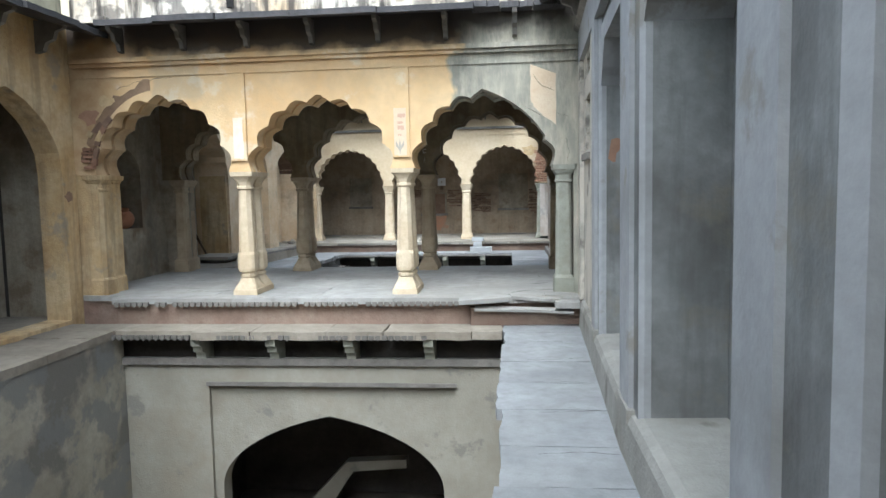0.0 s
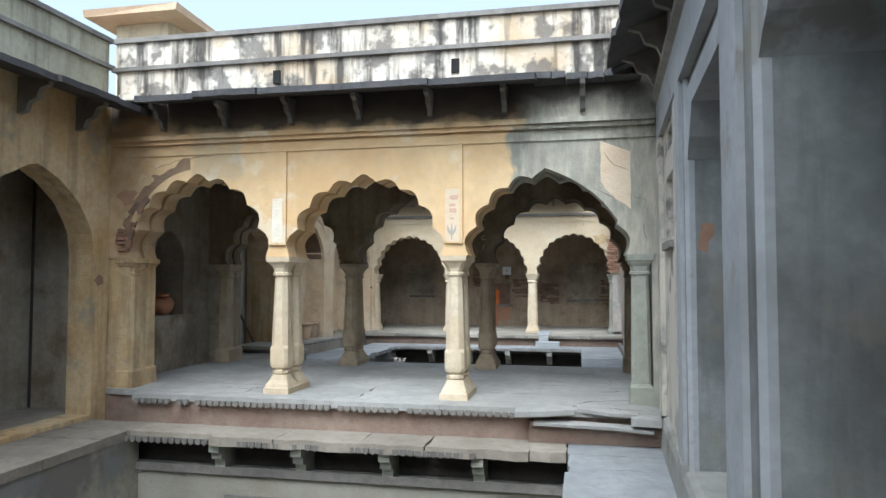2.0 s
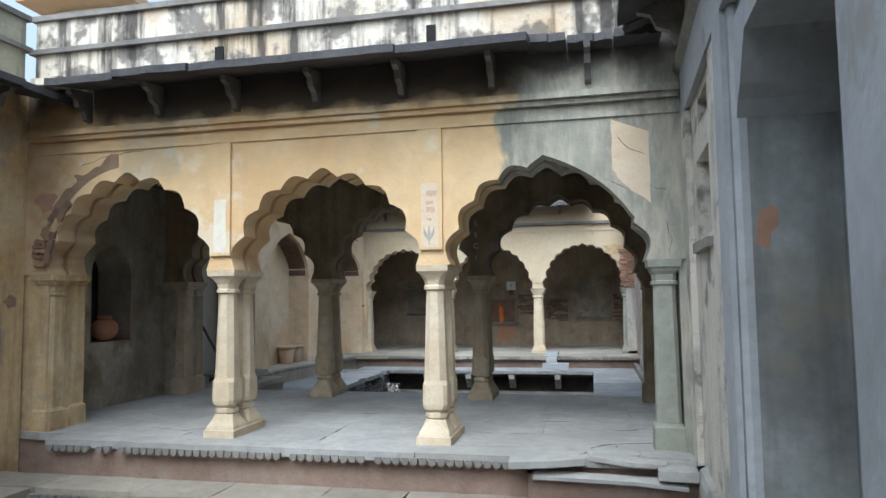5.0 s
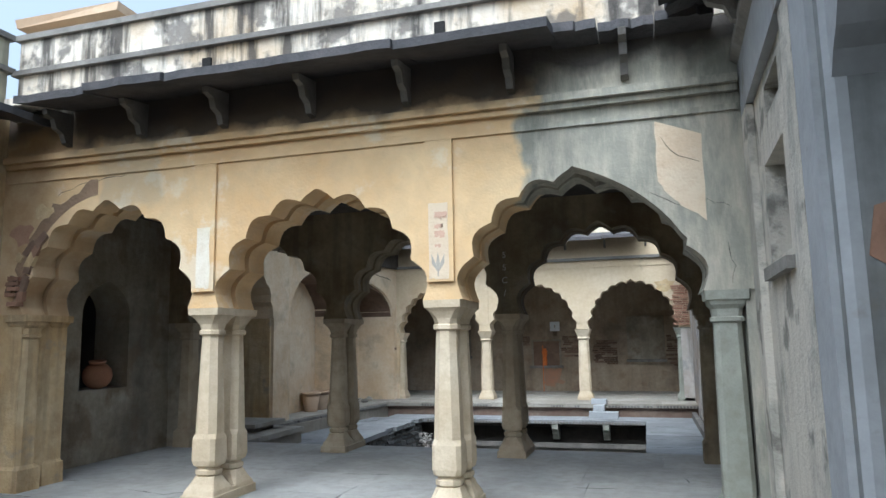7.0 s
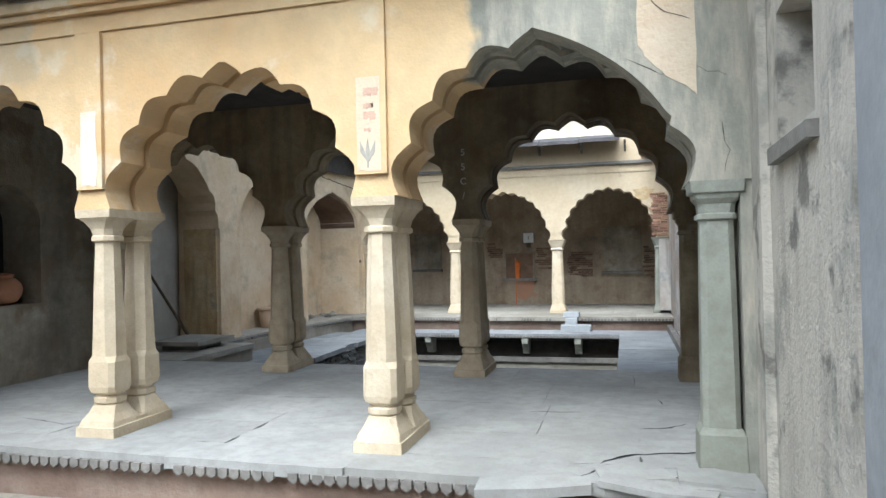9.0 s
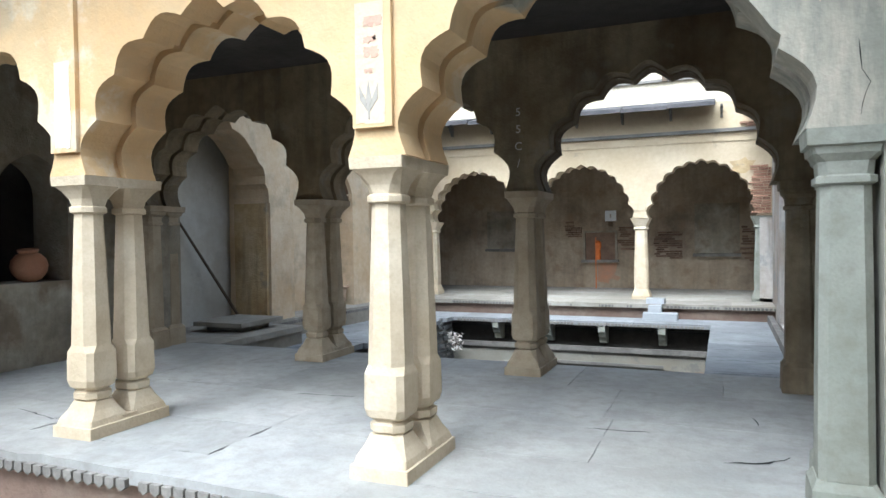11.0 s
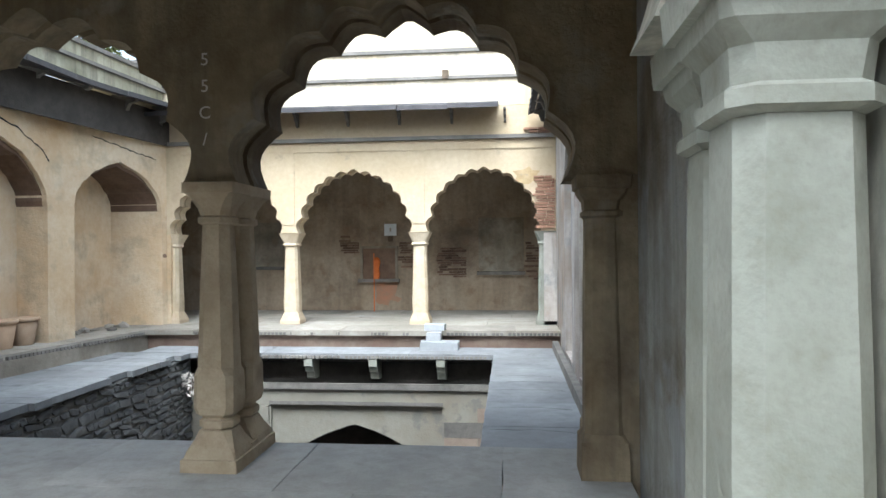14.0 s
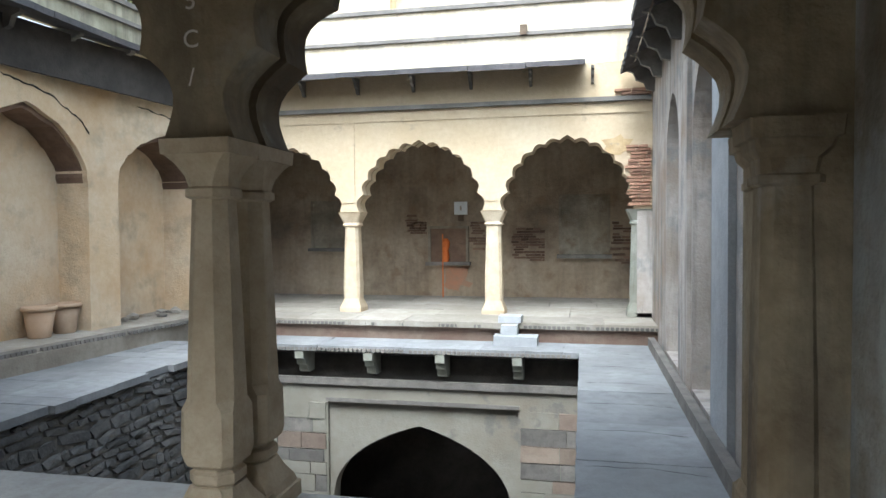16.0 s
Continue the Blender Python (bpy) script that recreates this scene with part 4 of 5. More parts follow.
def teeth(name, x0, x1, y, z, parent, axis="y", step=0.062):
    """The row of small carved drops under an edge."""
    bm = bmesh.new()
    u = x0
    while u < x1:
        a = u + 0.008
        b = u + step - 0.008
        pts = [(a, z), (a, z - 0.5 * step), ((a + b) / 2, z - 0.8 * step), (b, z - 0.5 * step), (b, z)]
        if random.random() > 0.06:
            prism(bm, pts, y - 0.012, y + 0.03, axis)
        u += step
    ob = part(name, bm, M_EDGE, parent, "row of small carved drops")
    ob["kind"] = "stuff"


teeth("carved_edge", -5.2, -0.65, 8.375, ZP - 0.045, floor_hall, step=0.08)
teeth("carved_edge", -5.0, -1.0, 7.93, -0.045, pave_n, step=0.08)
teeth("carved_edge", -6.4, 1.0, 18.03, ZP - 0.03, floor_far)
teeth("carved_edge", -4.4, 0.0, 17.4, 0.05, walk_n2)
teeth("carved_edge", 13.9, 17.9, -5.86, ZP - 0.03, floor_w2, "x")


def ledge_bracket(x, y, z):
    br = thing("ledge_bracket", "carved pale stone bracket under the ledge", "bracket", "brackets under the ledge", "structure")
    pts = [(y + 0.2, z), (y - 0.2, z), (y - 0.2, z - 0.1), (y - 0.14, z - 0.12), (y - 0.13, z - 0.19), (y - 0.06, z - 0.21), (y - 0.05, z - 0.29), (y + 0.02, z - 0.32), (y + 0.2, z - 0.32)]
    part("scroll", prism(bmesh.new(), pts, x - 0.06, x + 0.06, "x"), M_COL_GREY, br)
    return br


for x in (-3.92, -2.96, -1.98, -1.0):
    ledge_bracket(x, 8.18, -0.092)
for x in (-3.6, -2.65, -1.7, -0.72):
    ledge_bracket(x, 17.6, -0.002)


# ---- painted patches and marks ----
def patch_on(name, x0, x1, z0, z1, y, mat, label, parent, thick=0.004, amp=0.02):
    pts = wobble_line(x0, z0, x1, z0, 5, amp)[:-1] + wobble_line(x1, z0, x1, z1, 6, amp)[:-1] + wobble_line(x1, z1, x0, z1, 5, amp * 0.4)[:-1] + wobble_line(x0, z1, x0, z0, 6, amp * 0.4)[:-1]
    return part(name, prism(bmesh.new(), pts, y - thick, y), mat, parent, label)


pts = wobble_line(0.27, 3.23, 0.27, 2.78, 5, 0.012)[:-1] + wobble_line(0.27, 2.78, 0.4, 2.62, 4, 0.03)[:-1] + wobble_line(0.4, 2.62, 0.585, 2.47, 5, 0.025)[:-1] + wobble_line(0.585, 2.47, 0.585, 3.23, 6, 0.006)[:-1]
part("limewash_patch", prism(bmesh.new(), pts, YA - 0.004, YA - 0.0005), M_FADED, front, "square of cracked white limewash with a ragged foot")
patch_on("limewash_patch", -3.6, -3.47, 2.15, 2.68, YA - 0.0305, M_LIME, "white limewash patch", front, 0.003, 0.012)
patch_on("painted_panel", -1.47, -1.31, 2.14, 2.74, YA - 0.0305, M_FADED, "limewash strip with faded red painting", front, 0.002, 0.008)
for z, w, hgt in ((2.62, 0.1, 0.05), (2.54, 0.06, 0.03), (2.47, 0.08, 0.05), (2.39, 0.05, 0.02)):
    patch_on("red_motif", -1.42, -1.42 + w, z, z + hgt, YA - 0.033, M_PINK, "faded red flourish", front, 0.002, 0.012)
for k in range(3):
    a = (k - 1) * 0.5
    tip = (-1.395 + 0.11 * math.sin(a), 2.22 + 0.13 * math.cos(a))
    mid = (-1.395 + 0.05 * math.sin(a * 1.5), 2.2 + 0.06)
    pts = [(-1.395, 2.19), (mid[0] + 0.016, mid[1]), tip, (mid[0] - 0.016, mid[1])]
    part("lotus_petal", prism(bmesh.new(), pts, YA - 0.035 - 0.0003 * k, YA - 0.033), M_INK, front, "grey painted lotus petal")
part("lotus_stem", box(bmesh.new(), -1.4, -1.39, YA - 0.035, YA - 0.033, 2.16, 2.2), M_INK, front)


def letters(text, size, m, mat, parent):
    cu = bpy.data.curves.new("chalk_mark", "FONT")
    cu.body, cu.size, cu.extrude, cu.align_x = text, size, 0.001, "CENTER"
    tmp = bpy.data.objects.new("chalk_mark", cu)
    scene.collection.objects.link(tmp)
    me = bpy.data.meshes.new_from_object(tmp.evaluated_get(bpy.context.evaluated_depsgraph_get()))
    bpy.data.objects.remove(tmp)
    bpy.data.curves.remove(cu)
    me.materials.append(mat)
    ob = new("chalk_mark", me)
    ob.matrix_basis = m
    ob.parent = parent
    return ob


for i, ch in enumerate("55C/"):
    letters(ch, 0.1, pose(-1.43, YB - 0.002, 2.62 - 0.15 * i, 90, 0, 0), M_CHALK, middle)

def crack(parent, pts, plane, axis, width=0.008, seed=1):
    """A thin dark crack along a rough line in a wall (axis x or y) or floor (axis z)."""
    rnd = random.Random(seed)
    line = []
    for (u0, v0), (u1, v1) in zip(pts, pts[1:]):
        n = max(3, int(math.hypot(u1 - u0, v1 - v0) / 0.06))
        for i in range(n):
            t = i / n
            line.append((u0 + (u1 - u0) * t + rnd.uniform(-0.012, 0.012), v0 + (v1 - v0) * t + rnd.uniform(-0.012, 0.012)))
    line.append(pts[-1])
    bm = bmesh.new()
    rows = []
    for i, (u, v) in enumerate(line):
        a, b = line[max(0, i - 1)], line[min(len(line) - 1, i + 1)]
        dx, dy = b[0] - a[0], b[1] - a[1]
        ln = math.hypot(dx, dy) or 1
        w = width * rnd.uniform(0.3, 1.0) * (0.25 if i in (0, len(line) - 1) else 1)
        pair = []
        for s in (-1, 1):
            p, q = u - dy / ln * w * s, v + dx / ln * w * s
            pair.append(bm.verts.new({"x": (plane, p, q), "y": (p, plane, q), "z": (p, q, plane)}[axis]))
        rows.append(pair)
    for (a, b), (c, d) in zip(rows, rows[1:]):
        bm.faces.new((a, b, d, c))
    return part("crack", bm, M_VOID, parent, "thin dark crack")


def fallen_plaster(parent, u, v, size, plane, axis, mat, seed):
    """A shallow irregular scab of another coat on a wall."""
    rnd = random.Random(seed)
    pts = []
    for i in range(14):
        a = 2 * math.pi * i / 14
        r = size * rnd.uniform(0.6, 1.1)
        pts.append((u + r * math.cos(a), v + 0.75 * r * math.sin(a)))
    lo, hi = (plane - 0.003, plane) if axis == "y" else (plane, plane + 0.003)
    return part("bare_patch", prism(bmesh.new(), pts, lo, hi, axis), mat, parent, "patch of fallen plaster")


fallen_plaster(front, -5.6, 2.75, 0.16, YA - 0.0005, "y", M_BRICK, 1)
fallen_plaster(front, -5.35, 2.95, 0.12, YA - 0.001, "y", M_OCHRE, 2)
fallen_plaster(wall_w, 8.55, 1.7, 0.1, XW + 0.001, "x", M_BRICK_SOOT, 3)
fallen_plaster(wall_w, 6.4, 1.6, 0.12, XW + 0.001, "x", M_HALL, 4)
fallen_plaster(wall_w2, 16.74, 2.75, 0.17, XW2 + 0.001, "x", M_PIT, 5)
fallen_plaster(wall_w2, 16.7, 2.35, 0.14, XW2 + 0.001, "x", M_BRICK_SOOT, 6)
fallen_plaster(wall_w2, 18.78, 1.5, 0.06, XW2 + 0.001, "x", M_BRICK_SOOT, 7)
fallen_plaster(far, 0.55, 2.75, 0.22, YC - 0.0005, "y", M_OCHRE, 8)
W2 = XW2 + 0.0045
crack(wall_w2, [(15.2, 3.3), (15.9, 3.2), (16.4, 2.95), (16.6, 2.75)], W2, "x", 0.014, 2)
crack(wall_w2, [(16.75, 3.0), (16.7, 2.4), (16.85, 1.9), (16.75, 1.2)], W2, "x", 0.007, 3)
crack(wall_w2, [(17.3, 3.3), (17.9, 3.2), (18.6, 3.1)], W2, "x", 0.014, 4)
crack(wall_w2, [(16.55, 1.3), (16.75, 1.25), (16.95, 1.3)], W2, "x", 0.006, 5)
crack(front, [(0.3, 3.1), (0.42, 2.95), (0.56, 2.9)], YA - 0.0055, "y", 0.004, 6)
crack(front, [(0.2, 2.72), (0.4, 2.6), (0.6, 2.62), (0.75, 2.56)], YA - 0.0015, "y", 0.003, 7)
crack(front, [(0.72, 2.3), (0.74, 2.15), (0.72, 2.02)], YA - 0.0015, "y", 0.003, 8)
crack(front, [(-5.2, 3.1), (-4.9, 3.2), (-4.4, 3.24)], YA - 0.0015, "y", 0.004, 9)
crack(wall_e, [(3.2, 1.1), (3.35, 1.6), (3.3, 2.1)], 1.2285, "x", 0.004, 10)
FL = ZP + 0.0035
for k, pts in enumerate(([(0.0, 8.76), (0.15, 8.95), (0.5, 9.06), (0.84, 9.12)], [(0.24, 9.6), (0.45, 9.66), (0.56, 9.8)], [(0.02, 8.68), (0.31, 8.56), (0.55, 8.6)], [(-0.1, 8.5), (0.02, 8.68)], [(0.4, 10.6), (0.43, 10.4)],
                         [(-4.6, 9.1), (-4.1, 9.0), (-3.9, 9.15)], [(-2.9, 10.2), (-2.4, 10.25)], [(-0.6, 10.0), (-0.2, 10.04)])):
    crack(floor_inner if k != 2 else floor_hall, pts, FL, "z", 0.014 if k < 4 else 0.008, 30 + k)
for k in range(9):
    y0 = 1.0 + k * 0.8
    crack(pave_a, [(0.1 + 0.05 * (k % 3), y0), (0.45, y0 + 0.03), (0.7, y0 + 0.08 * (k % 2))], 0.0045, "z", 0.004, 50 + k)
for k in range(6):
    crack(walk_e2, [(0.1, 12.6 + k * 0.8), (0.5, 12.63 + k * 0.8), (0.85, 12.55 + k * 0.8)], 0.0835, "z", 0.006, 70 + k)

# bare brick showing in a recess
pts = wobble_line(0.885, 1.93, 0.95, 1.9, 3, 0.015)[:-1] + wobble_line(0.95, 1.9, 1.0, 2.1, 3, 0.02)[:-1] + wobble_line(1.0, 2.1, 0.885, 2.12, 3, 0.015)[:-1]
part("bare_brick", prism(bmesh.new(), pts, 6.306, 6.3115), M_BRICK, wall_e, "bare red brick where the render has fallen")

# drain holes with small stone spouts in the parapets
for x in (-3.58, -1.36):
    sp = thing("drain_spout", "small dark drain opening in the parapet", "drain", "parapet drains", "structure")
    # the hole's dark inside is drawn as a black box
    part("slot", box(bmesh.new(), x - 0.045, x + 0.045, YA - 0.005, YA + 0.019, 4.1, 4.26), M_VOID, sp)
for x, z in ((-4.35, 4.05), (-0.75, 4.35)):
    sp = thing("drain_spout", "small dark drain opening in the parapet", "drain", "parapet drains", "structure")
    part("slot", box(bmesh.new(), x - 0.05, x + 0.05, YC - 0.06, YC + 0.019, z, z + 0.14), M_WOOD, sp)


# ---- far hall: niches, shrine, sign ----
def wall_niche(x0, x1, z0, z1, arched, label):
    n = thing("wall_niche", label, "niche", "niches of the far wall", "structure")
    d = 21.499
    rim = 0.05
    bm = bmesh.new()
    box(bm, x0 - rim, x0, d - 0.05, d, z0, z1)
    box(bm, x1, x1 + rim, d - 0.05, d, z0, z1)
    box(bm, x0 - rim, x1 + rim, d - 0.05, d, z1, z1 + rim)
    part("frame", bm, M_HALL, n)
    part("back", box(bmesh.new(), x0, x1, d - 0.012, d, z0, z1), M_BRICK_SOOT if arched else M_HALL, n, "dark niche back")
    part("shelf", box(bmesh.new(), x0 - 0.08, x1 + 0.08, d - 0.14, d, z0 - 0.06, z0 - 0.001, 0.006), M_EDGE, n, "rough stone shelf")
    return n


wall_niche(-5.05, -4.45, 1.24, 2.1, False, "shallow rectangular niche in the brown back wall")
wall_niche(-0.3, 0.5, 1.12, 2.15, False, "shallow rectangular niche in the brown back wall")
shrine = wall_niche(-2.72, -2.05, 0.98, 1.6, True, "small shrine niche with a stone shelf")
idol = thing("shrine_stone", "orange vermilion-smeared shrine stone on the shelf", "shrine stone")
bm = bmesh.new()
loft(bm, [(0, 0.045, 0.02), (0.1, 0.06, 0.028), (0.22, 0.042, 0.02), (0.3, 0.062, 0.03), (0.38, 0.066, 0.032), (0.44, 0.028, 0.014)])
part("stone", bm, M_ORANGE, idol)
idol.matrix_basis = pose(-2.42, 21.41, 0.98)
rod = thing("orange_rod", "thin orange-painted rod leaning at the shrine", "rod")
part("shaft", box(bmesh.new(), -2.455, -2.437, 21.24, 21.258, ZP, 1.5), M_ORANGE, rod)
smear = thing("pigment_smear", "faded orange pigment smeared down the wall", "stain", "", "structure")
patch_on("smear", -2.45, -2.0, 0.5, 0.9, 21.499, M_ORANGE_FAINT, "", smear, 0.003, 0.09)
patch_on("smear", -2.3, -2.18, 0.42, 0.82, 21.494, M_ORANGE_FAINT, "", smear, 0.002, 0.035)
sign = thing("notice_plate", "small white square notice plate on the brown back wall", "sign")
part("plate", box(bmesh.new(), -2.27, -2.02, 21.46, 21.475, 1.86, 2.1), M_WHITE, sign)
part("mark", box(bmesh.new(), -2.16, -2.13, 21.456, 21.4595, 1.94, 2.02), M_INK, sign)
part("bracket", box(bmesh.new(), -2.2, -2.1, 21.476, 21.499, 1.74, 1.9), M_WOOD, sign)
for x0, x1, y0, z0, z1 in ((-1.02, -0.72, 18.0, ZP + 0.001, 0.43), (-1.06, -0.5, 17.74, 0.083, 0.2), (-0.98, -0.76, 17.85, 0.201, 0.33)):
    blk = thing("step_block", "whitewashed stone block at the platform edge", "stone block", "step blocks")
    part("block", box(bmesh.new(), x0, x1, y0, y0 + 0.26, z0, z1, 0.008), M_WASH, blk)


# the second court narrows northward along its west side
def lean_west(ob, slope, start):
    for o in [ob] + list(ob.children):
        if o.type == "MESH":
            for v in o.data.vertices:
                v.co.x += slope * max(0.0, v.co.y - start)


for ob in (wall_w2, eave_w2, par_w2, shade_w2):
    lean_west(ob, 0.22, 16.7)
lean_west(floor_w2, 0.14, 15.0)
lean_west(bpy.data.objects["platform_core_west"], 0.14 * 3.0 / 4.299, 13.801)


# ---- loose things ----
def lathe(rows, seg=20):
    bm = bmesh.new()
    rings = []
    for r, z in rows:
        rings.append([bm.verts.new((r * math.cos(2 * math.pi * i / seg), r * math.sin(2 * math.pi * i / seg), z)) for i in range(seg)])
    for a, b in zip(rings, rings[1:]):
        for i in range(seg):
            bm.faces.new((a[i], a[(i + 1) % seg], b[(i + 1) % seg], b[i]))
    bm.faces.new(rings[0][::-1])
    bm.faces.new(rings[-1])
    return bm


pot = thing("clay_pot", "round terracotta water pot on the sill", "pot")
part("body", lathe([(0.05, 0), (0.11, 0.03), (0.155, 0.09), (0.17, 0.16), (0.155, 0.225), (0.11, 0.275), (0.08, 0.29)]), M_CLAY, pot, smooth=True)
part("rim", lathe([(0.075, 0.285), (0.09, 0.3), (0.1, 0.325), (0.09, 0.33), (0.07, 0.3)]), M_CLAY, pot, smooth=True)
pot.matrix_basis = pose(-6.22, 10.42, 1.17, 6, 4, 0)
for x, y in ((-6.24, 15.93), (-6.23, 16.32)):
    pl = thing("planter", "dusty clay planter pot on the raised ledge", "planter", "planters")
    part("body", lathe([(0.12, 0), (0.125, 0.01), (0.175, 0.33), (0.16, 0.33), (0.15, 0.28)]), M_POT, pl, smooth=True)
    part("rim", lathe([(0.172, 0.32), (0.195, 0.325), (0.197, 0.365), (0.17, 0.368), (0.155, 0.33)]), M_POT, pl, smooth=True)
    pl.matrix_basis = pose(x, y, ZP)
stick = thing("wooden_pole", "thin weathered pole leaning in the alcove", "pole")
a, b = Vector((-6.42, 13.88, 0.36)), Vector((-6.71, 12.95, 1.84))
bm = bmesh.new()
bmesh.ops.create_cone(bm, cap_ends=True, segments=8, radius1=0.024, radius2=0.018, depth=(b - a).length)
part("shaft", bm, M_WOOD, stick)
stick.matrix_basis = Matrix.Translation((a + b) / 2) @ (b - a).to_track_quat("Z", "Y").to_matrix().to_4x4()
bench = thing("stone_slab", "rough stone slab propped on a block in the alcove", "slab")
part("top", rough_slab(-6.3, -5.5, 12.75, 13.65, 0.42, 0.48, 0.02), M_PAVE, bench)
part("support", box(bmesh.new(), -6.2, -5.65, 12.9, 13.5, ZP, 0.419, 0.02), M_EDGE, bench)
for i in range(9):
    rk = thing("loose_stone", "loose broken stone lying on the ledge", "stone", "loose stones")
    s = random.uniform(0.04, 0.1)
    bm = bmesh.new()
    bmesh.ops.create_icosphere(bm, subdivisions=1, radius=s)
    for v in bm.verts:
        v.co = Vector((v.co.x * random.uniform(0.7, 1.4), v.co.y * random.uniform(0.7, 1.3), v.co.z * random.uniform(0.4, 0.7)))
    part("stone", bm, M_PAVE if i % 3 else M_EDGE, rk)
    rk.matrix_basis = pose(-6.1 + random.uniform(-0.2, 0.2), 17.5 + random.uniform(-0.3, 0.9), ZP + s * 0.35, 0, 0, random.uniform(0, 180))

# broken flags at the platform's south-east corner
broken = thing("pavement_broken_edge", "cracked and slipped stone flags at the platform corner", "pavement", "", "structure")
for pts, th, m in (
    ([(-0.32, -0.1), (0.0, -0.11), (0.3, -0.07), (0.31, 0.05), (0.05, 0.08), (-0.3, 0.07)], 0.055, pose(-0.34, 8.35, 0.295, 3, -2, 9)),
    ([(-0.3, -0.06), (0.05, -0.1), (0.3, -0.05), (0.32, 0.07), (-0.28, 0.08)], 0.035, pose(0.3, 8.42, 0.312, 4, 3, -7)),
    ([(-0.16, -0.09), (0.14, -0.1), (0.15, 0.1), (-0.14, 0.11)], 0.075, pose(0.68, 8.3, 0.235, 2, 1, 3)),
    ([(-0.2, -0.1), (0.17, -0.12), (0.2, 0.1), (0.0, 0.16), (-0.2, 0.1)], 0.022, pose(0.62, 8.56, 0.337, 1, 2, 0)),
    ([(-0.2, -0.12), (0.2, -0.1), (0.16, 0.12), (0.02, 0.2), (-0.22, 0.08)], 0.018, pose(0.2, 8.58, 0.338, 1, -1, 8)),
    ([(-0.6, -0.09), (0.2, -0.06), (0.6, -0.1), (0.6, 0.05), (-0.6, 0.05)], 0.03, pose(0.15, 8.33, 0.19, 10, 1.5, -2)),
):
    ob = part("flag", flat_poly(bmesh.new(), pts, 0.0, th), M_DUST, broken)
    ob.matrix_basis = m
part("rubble_fill", box(bmesh.new(), -0.5, 0.85, 8.33, 8.455, 0.0, 0.2, 0.02), M_RED, broken)

# ---- dry plants ----
def tuft(name, label, x, y, z, n, size, mat):
    t = thing(name, label, "plant", "weeds on the ruin")
    bm = bmesh.new()
    for i in range(n):
        a, r = random.uniform(0, 6.28), random.uniform(0, size * 0.5)
        c = Vector((r * math.cos(a), r * math.sin(a), random.uniform(0.02, size)))
        d = Vector((random.uniform(-1, 1), random.uniform(-1, 1), random.uniform(0, 1))).normalized() * size * 0.16
        s = d.cross(Vector((random.uniform(-1, 1), random.uniform(-1, 1), random.uniform(-1, 1)))).normalized() * size * 0.05
        v = [bm.verts.new(p) for p in (c - d, c + s, c + d, c - s)]
        bm.faces.new(v)
    lf = part("leaves", bm, mat, t)
    bm = bmesh.new()
    for i in range(7):
        a = random.uniform(0, 6.28)
        loft(bm, [(0, 0.006, 0.002), (size * 0.8, 0.003, 0.001)], size * 0.25 * math.cos(a) * random.random(), size * 0.25 * math.sin(a) * random.random())
    part("stems", bm, M_WOOD, t)
    t.matrix_basis = pose(x, y, z)
    return t


for y in (12.8, 13.9, 14.6, 15.3, 16.1, 16.9, 17.6, 18.3):
    tuft("weed", "dry green weed rooted on the wall top", XW2 - 0.2 + random.uniform(-0.1, 0.15), y, 4.56, 160, random.uniform(0.35, 0.7), M_LEAF)
tuft("weed", "dry pale weed rooted in the court wall", -4.3, 17.2, -0.5, 120, 0.3, M_CHALK)
tuft("weed", "small weed rooted in the eave corner", 0.55, YA - 0.1, 4.1, 70, 0.25, M_LEAF)

# hanging wires by the east eave
for k, (x, y) in enumerate(((0.95, 15.2), (0.95, 15.8), (0.95, 16.5))):
    w = thing("loose_wire", "thin dark wire hanging from the eave", "wire", "loose wires")
    bm = bmesh.new()
    prev = None
    for i in range(9):
        t = i / 8
        p = Vector((x - 0.35 * t, y + 0.2 * math.sin(3 * t + k), 3.7 + 0.15 * (1 - t) - 0.9 * t * t + 0.5 * t))
        rg = [bm.verts.new(p + Vector((0.006 * math.cos(q), 0, 0.006 * math.sin(q)))) for q in (0, 2.1, 4.2)]
        if prev:
            for j in range(3):
                bm.faces.new((prev[j], prev[(j + 1) % 3], rg[(j + 1) % 3], rg[j]))
        prev = rg
    part("strand", bm, M_WOOD, w)

# small roofed turret on the terrace beyond the north-west corner
tur = thing("roof_kiosk", "small plastered stair kiosk with a slab roof on the terrace", "kiosk", "", "structure")
part("wall", box(bmesh.new(), -7.1, -6.2, 10.4, 11.3, 4.1, 5.7), M_BRIGHT, tur)
part("roof", box(bmesh.new(), -7.4, -5.8, 10.0, 11.6, 5.7, 5.8, 0.02), M_POT, tur)

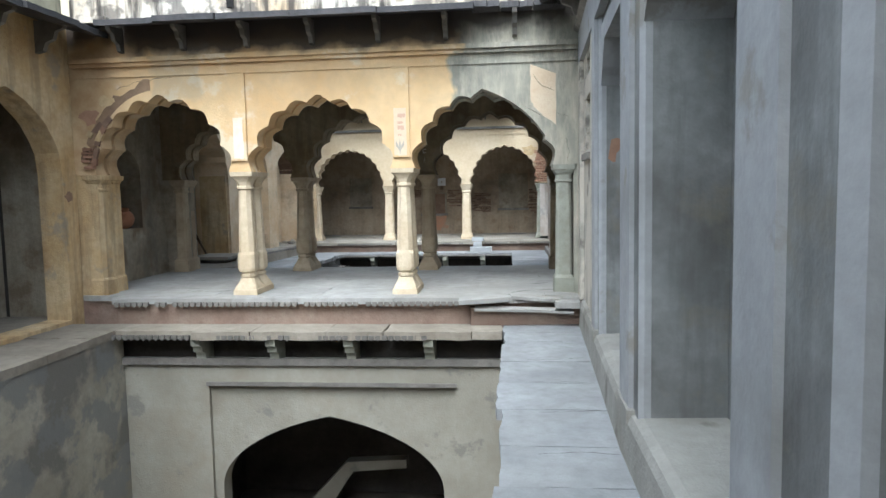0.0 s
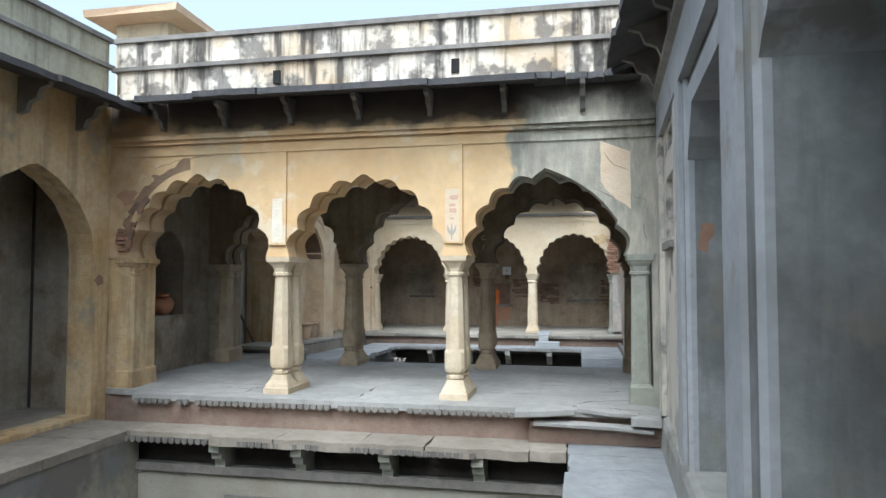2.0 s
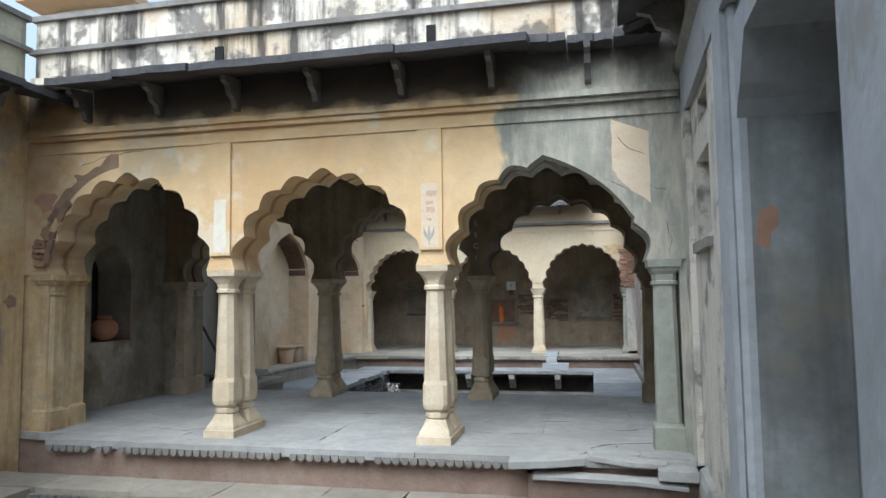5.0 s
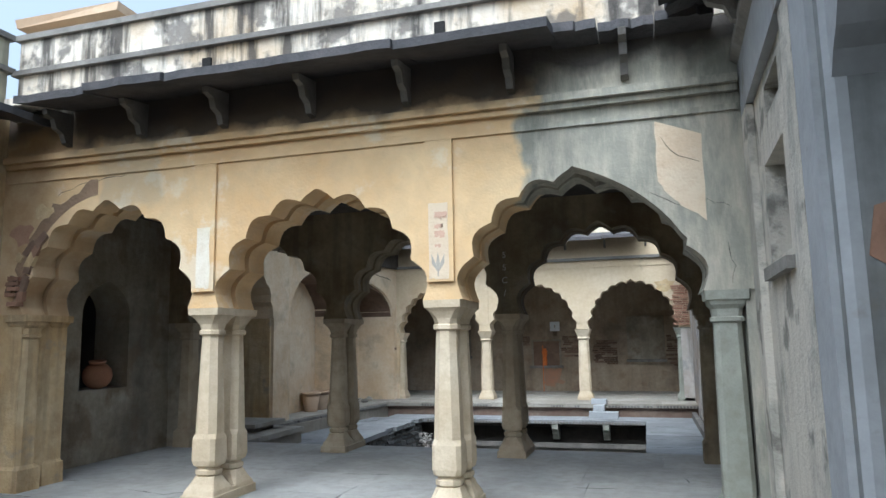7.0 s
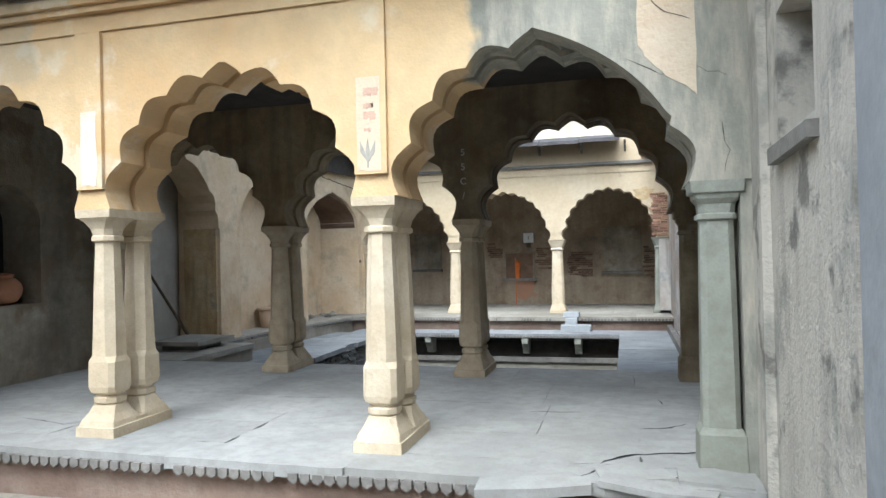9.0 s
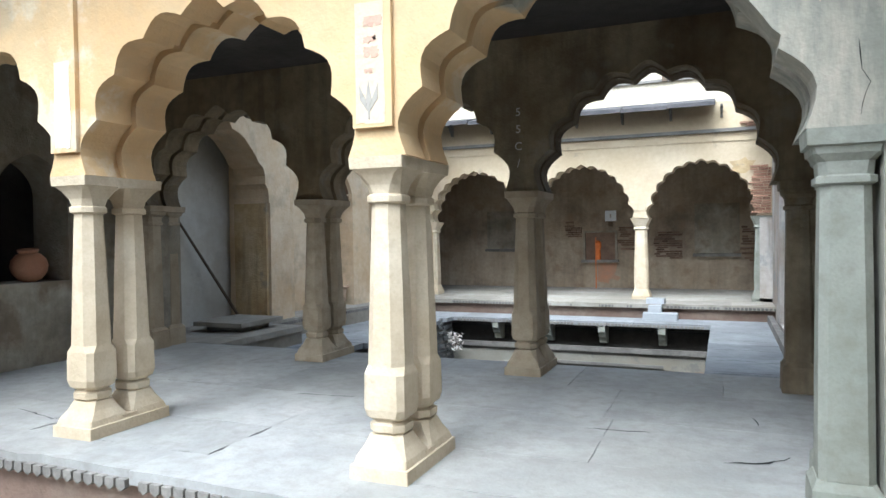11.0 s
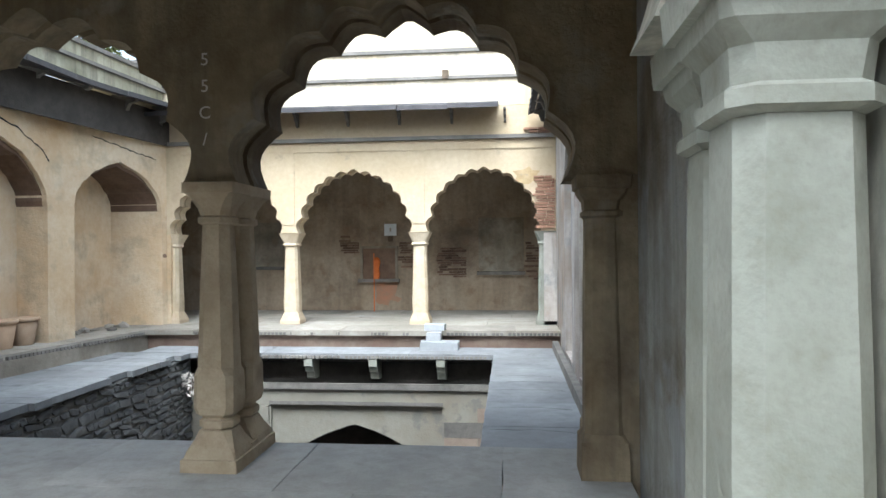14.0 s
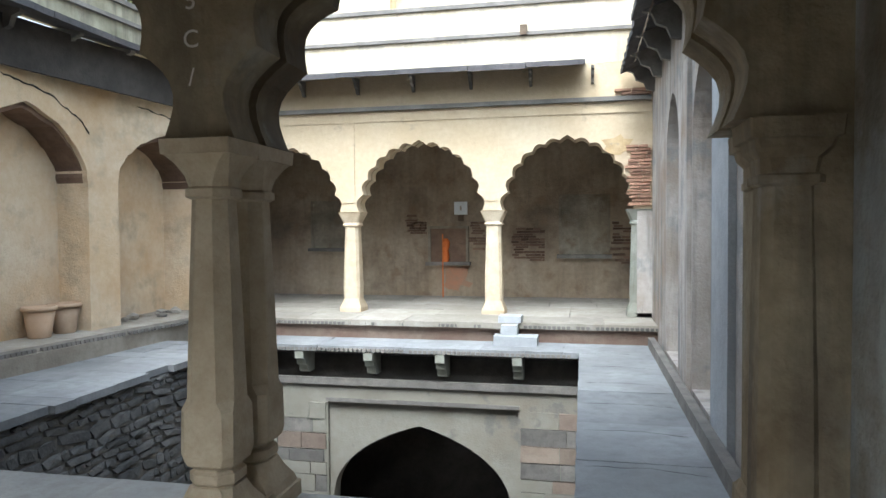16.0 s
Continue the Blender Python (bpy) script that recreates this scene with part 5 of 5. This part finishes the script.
# ---- stones and bricks, piece by piece ----
def brick_patch(parent, x0, x1, z0, z1, y, seed, mat=None, keep=1.0):
    rnd = random.Random(seed)
    me = []
    for k in range(4):
        b = box(bmesh.new(), -0.5, 0.5, -0.5, 0.5, -0.5, 0.5)
        for v in b.verts:
            v.co += Vector((rnd.uniform(-0.04, 0.04), rnd.uniform(-0.1, 0.1), rnd.uniform(-0.1, 0.1)))
        m = bpy.data.meshes.new("brick")
        b.to_mesh(m)
        b.free()
        m.materials.append(mat or M_BRICK)
        me.append(m)
    z = z0
    while z < z1:
        hgt = rnd.uniform(0.04, 0.055)
        t = (z - z0) / (z1 - z0)
        lo = x0 + 0.16 * abs(t - 0.45) * (x1 - x0) + rnd.uniform(-0.03, 0.06)
        x = lo
        while x < x1 - 0.04:
            w = min(rnd.uniform(0.12, 0.24), x1 - x)
            if rnd.random() > keep:
                x += w
                continue
            ob = new("brick", me[rnd.randrange(4)])
            ob.matrix_basis = pose(x + w / 2, y - 0.012, z + hgt / 2) @ Matrix.Diagonal((w - 0.012, 0.05 + rnd.uniform(0, 0.03), hgt - 0.012, 1))
            ob.parent = parent
            x += w
        z += hgt


brick_patch(far, 0.66, 1.0, 1.9, 2.75, YC, 3)
brick_patch(front, -5.72, -5.56, 2.0, 2.3, YA + 0.006, 21, M_BRICK, 0.8)
brick_patch(far, 0.5, 1.0, 3.43, 3.52, YC - 0.02, 5)
for x0, x1, z0, z1, k in ((-3.2, -2.8, 1.5, 1.85, 7), (-2.0, -1.5, 1.2, 1.7, 8), (-1.2, -0.6, 1.0, 1.6, 9), (0.55, 0.95, 0.95, 1.7, 10)):
    brick_patch(bpy.data.objects["wall_far_back"], x0, x1, z0, z1, 21.505, k, M_BRICK_SOOT, 0.75)

rnd = random.Random(11)
stones = []
for k in range(6):
    b = bmesh.new()
    bmesh.ops.create_icosphere(b, subdivisions=1, radius=0.5)
    for v in b.verts:
        v.co = Vector([max(-0.42, min(0.42, c * 1.25)) + rnd.uniform(-0.05, 0.05) for c in v.co])
    m = bpy.data.meshes.new("stone")
    b.to_mesh(m)
    b.free()
    m.materials.append(M_RUBBLE)
    stones.append(m)
rubble = bpy.data.objects["wall_pit_second_west"]
z = -1.5
while z < -0.04:
    hgt = min(rnd.uniform(0.07, 0.17), -0.01 - z)
    y = 12.1 + rnd.uniform(0, 0.2)
    while y < 17.5:
        w = rnd.choice((0.1, 0.16, 0.24, 0.36)) * rnd.uniform(0.8, 1.25)
        ob = new("stone", stones[rnd.randrange(6)])
        ob.matrix_basis = pose(-4.528, y + w / 2, z + hgt / 2, rnd.uniform(-14, 14), 0, 0) @ Matrix.Diagonal((0.06 + rnd.uniform(0, 0.05), w * 1.16, hgt * rnd.uniform(0.9, 1.25), 1))
        ob.parent = rubble
        y += w
    z += hgt

for x0, x1 in ((-4.4, -3.3), (-0.7, 0.04)):
    z = -0.72
    k = 0
    while z > -2.6:
        hgt = rnd.uniform(0.16, 0.24)
        x = x0
        while x < x1 - 0.05:
            w = min(rnd.uniform(0.3, 0.6), x1 - x)
            bm = box(bmesh.new(), x + 0.005, x + w - 0.005, 17.575 + rnd.uniform(-0.01, 0.01), 17.599, z - hgt + 0.006, z - 0.006, 0.004)
            part("block", bm, (M_PIT, M_RUST, M_PIT, M_EDGE)[(k * 2 + rnd.randrange(2)) % 4], pit_b)
            x += w
        z -= hgt
        k += 1

outer = [(-4.62 + (1.06 + random.uniform(-0.04, 0.07)) * math.cos(radians(a)), 1.98 + (1.2 + random.uniform(-0.05, 0.07)) * math.sin(radians(a))) for a in range(96, 178, 4)]
inner = [(-4.62 + 0.955 * math.cos(radians(a)), 1.98 + 1.1 * math.sin(radians(a))) for a in range(176, 95, -4)]
part("bare_patch", prism(bmesh.new(), outer + inner, YA - 0.003, YA - 0.0005), M_BARE, front, "band of fallen plaster round the arch")

# bare bricks round the broken west haunch of the first arch
rnd = random.Random(77)
haunch = []
for k in range(4):
    b = box(bmesh.new(), -0.5, 0.5, -0.5, 0.5, -0.5, 0.5)
    for v in b.verts:
        v.co += Vector((rnd.uniform(-0.08, 0.08), rnd.uniform(-0.1, 0.1), rnd.uniform(-0.12, 0.12)))
    m = bpy.data.meshes.new("brick")
    b.to_mesh(m)
    b.free()
    m.materials.append((M_BRICK_SOOT, M_BRICK_SOOT, M_OCHRE, M_BRICK)[k])
    haunch.append(m)
for ringno in range(3):
    a = 140.0
    while a < 172:
        r = 0.95 + 0.07 * ringno
        if rnd.random() < 0.8 - 0.2 * ringno:
            ob = new("brick", haunch[rnd.randrange(4)])
            ob.matrix_basis = pose(-4.62 + r * math.cos(radians(a)), YA - 0.004, 1.98 + (r + 0.14) * math.sin(radians(a)), 0, -a + rnd.uniform(-8, 8), 0) @ Matrix.Diagonal((0.075, 0.03 + rnd.uniform(0, 0.02), rnd.uniform(0.07, 0.15), 1))
            ob.parent = front
        a += rnd.uniform(5.0, 8.0)
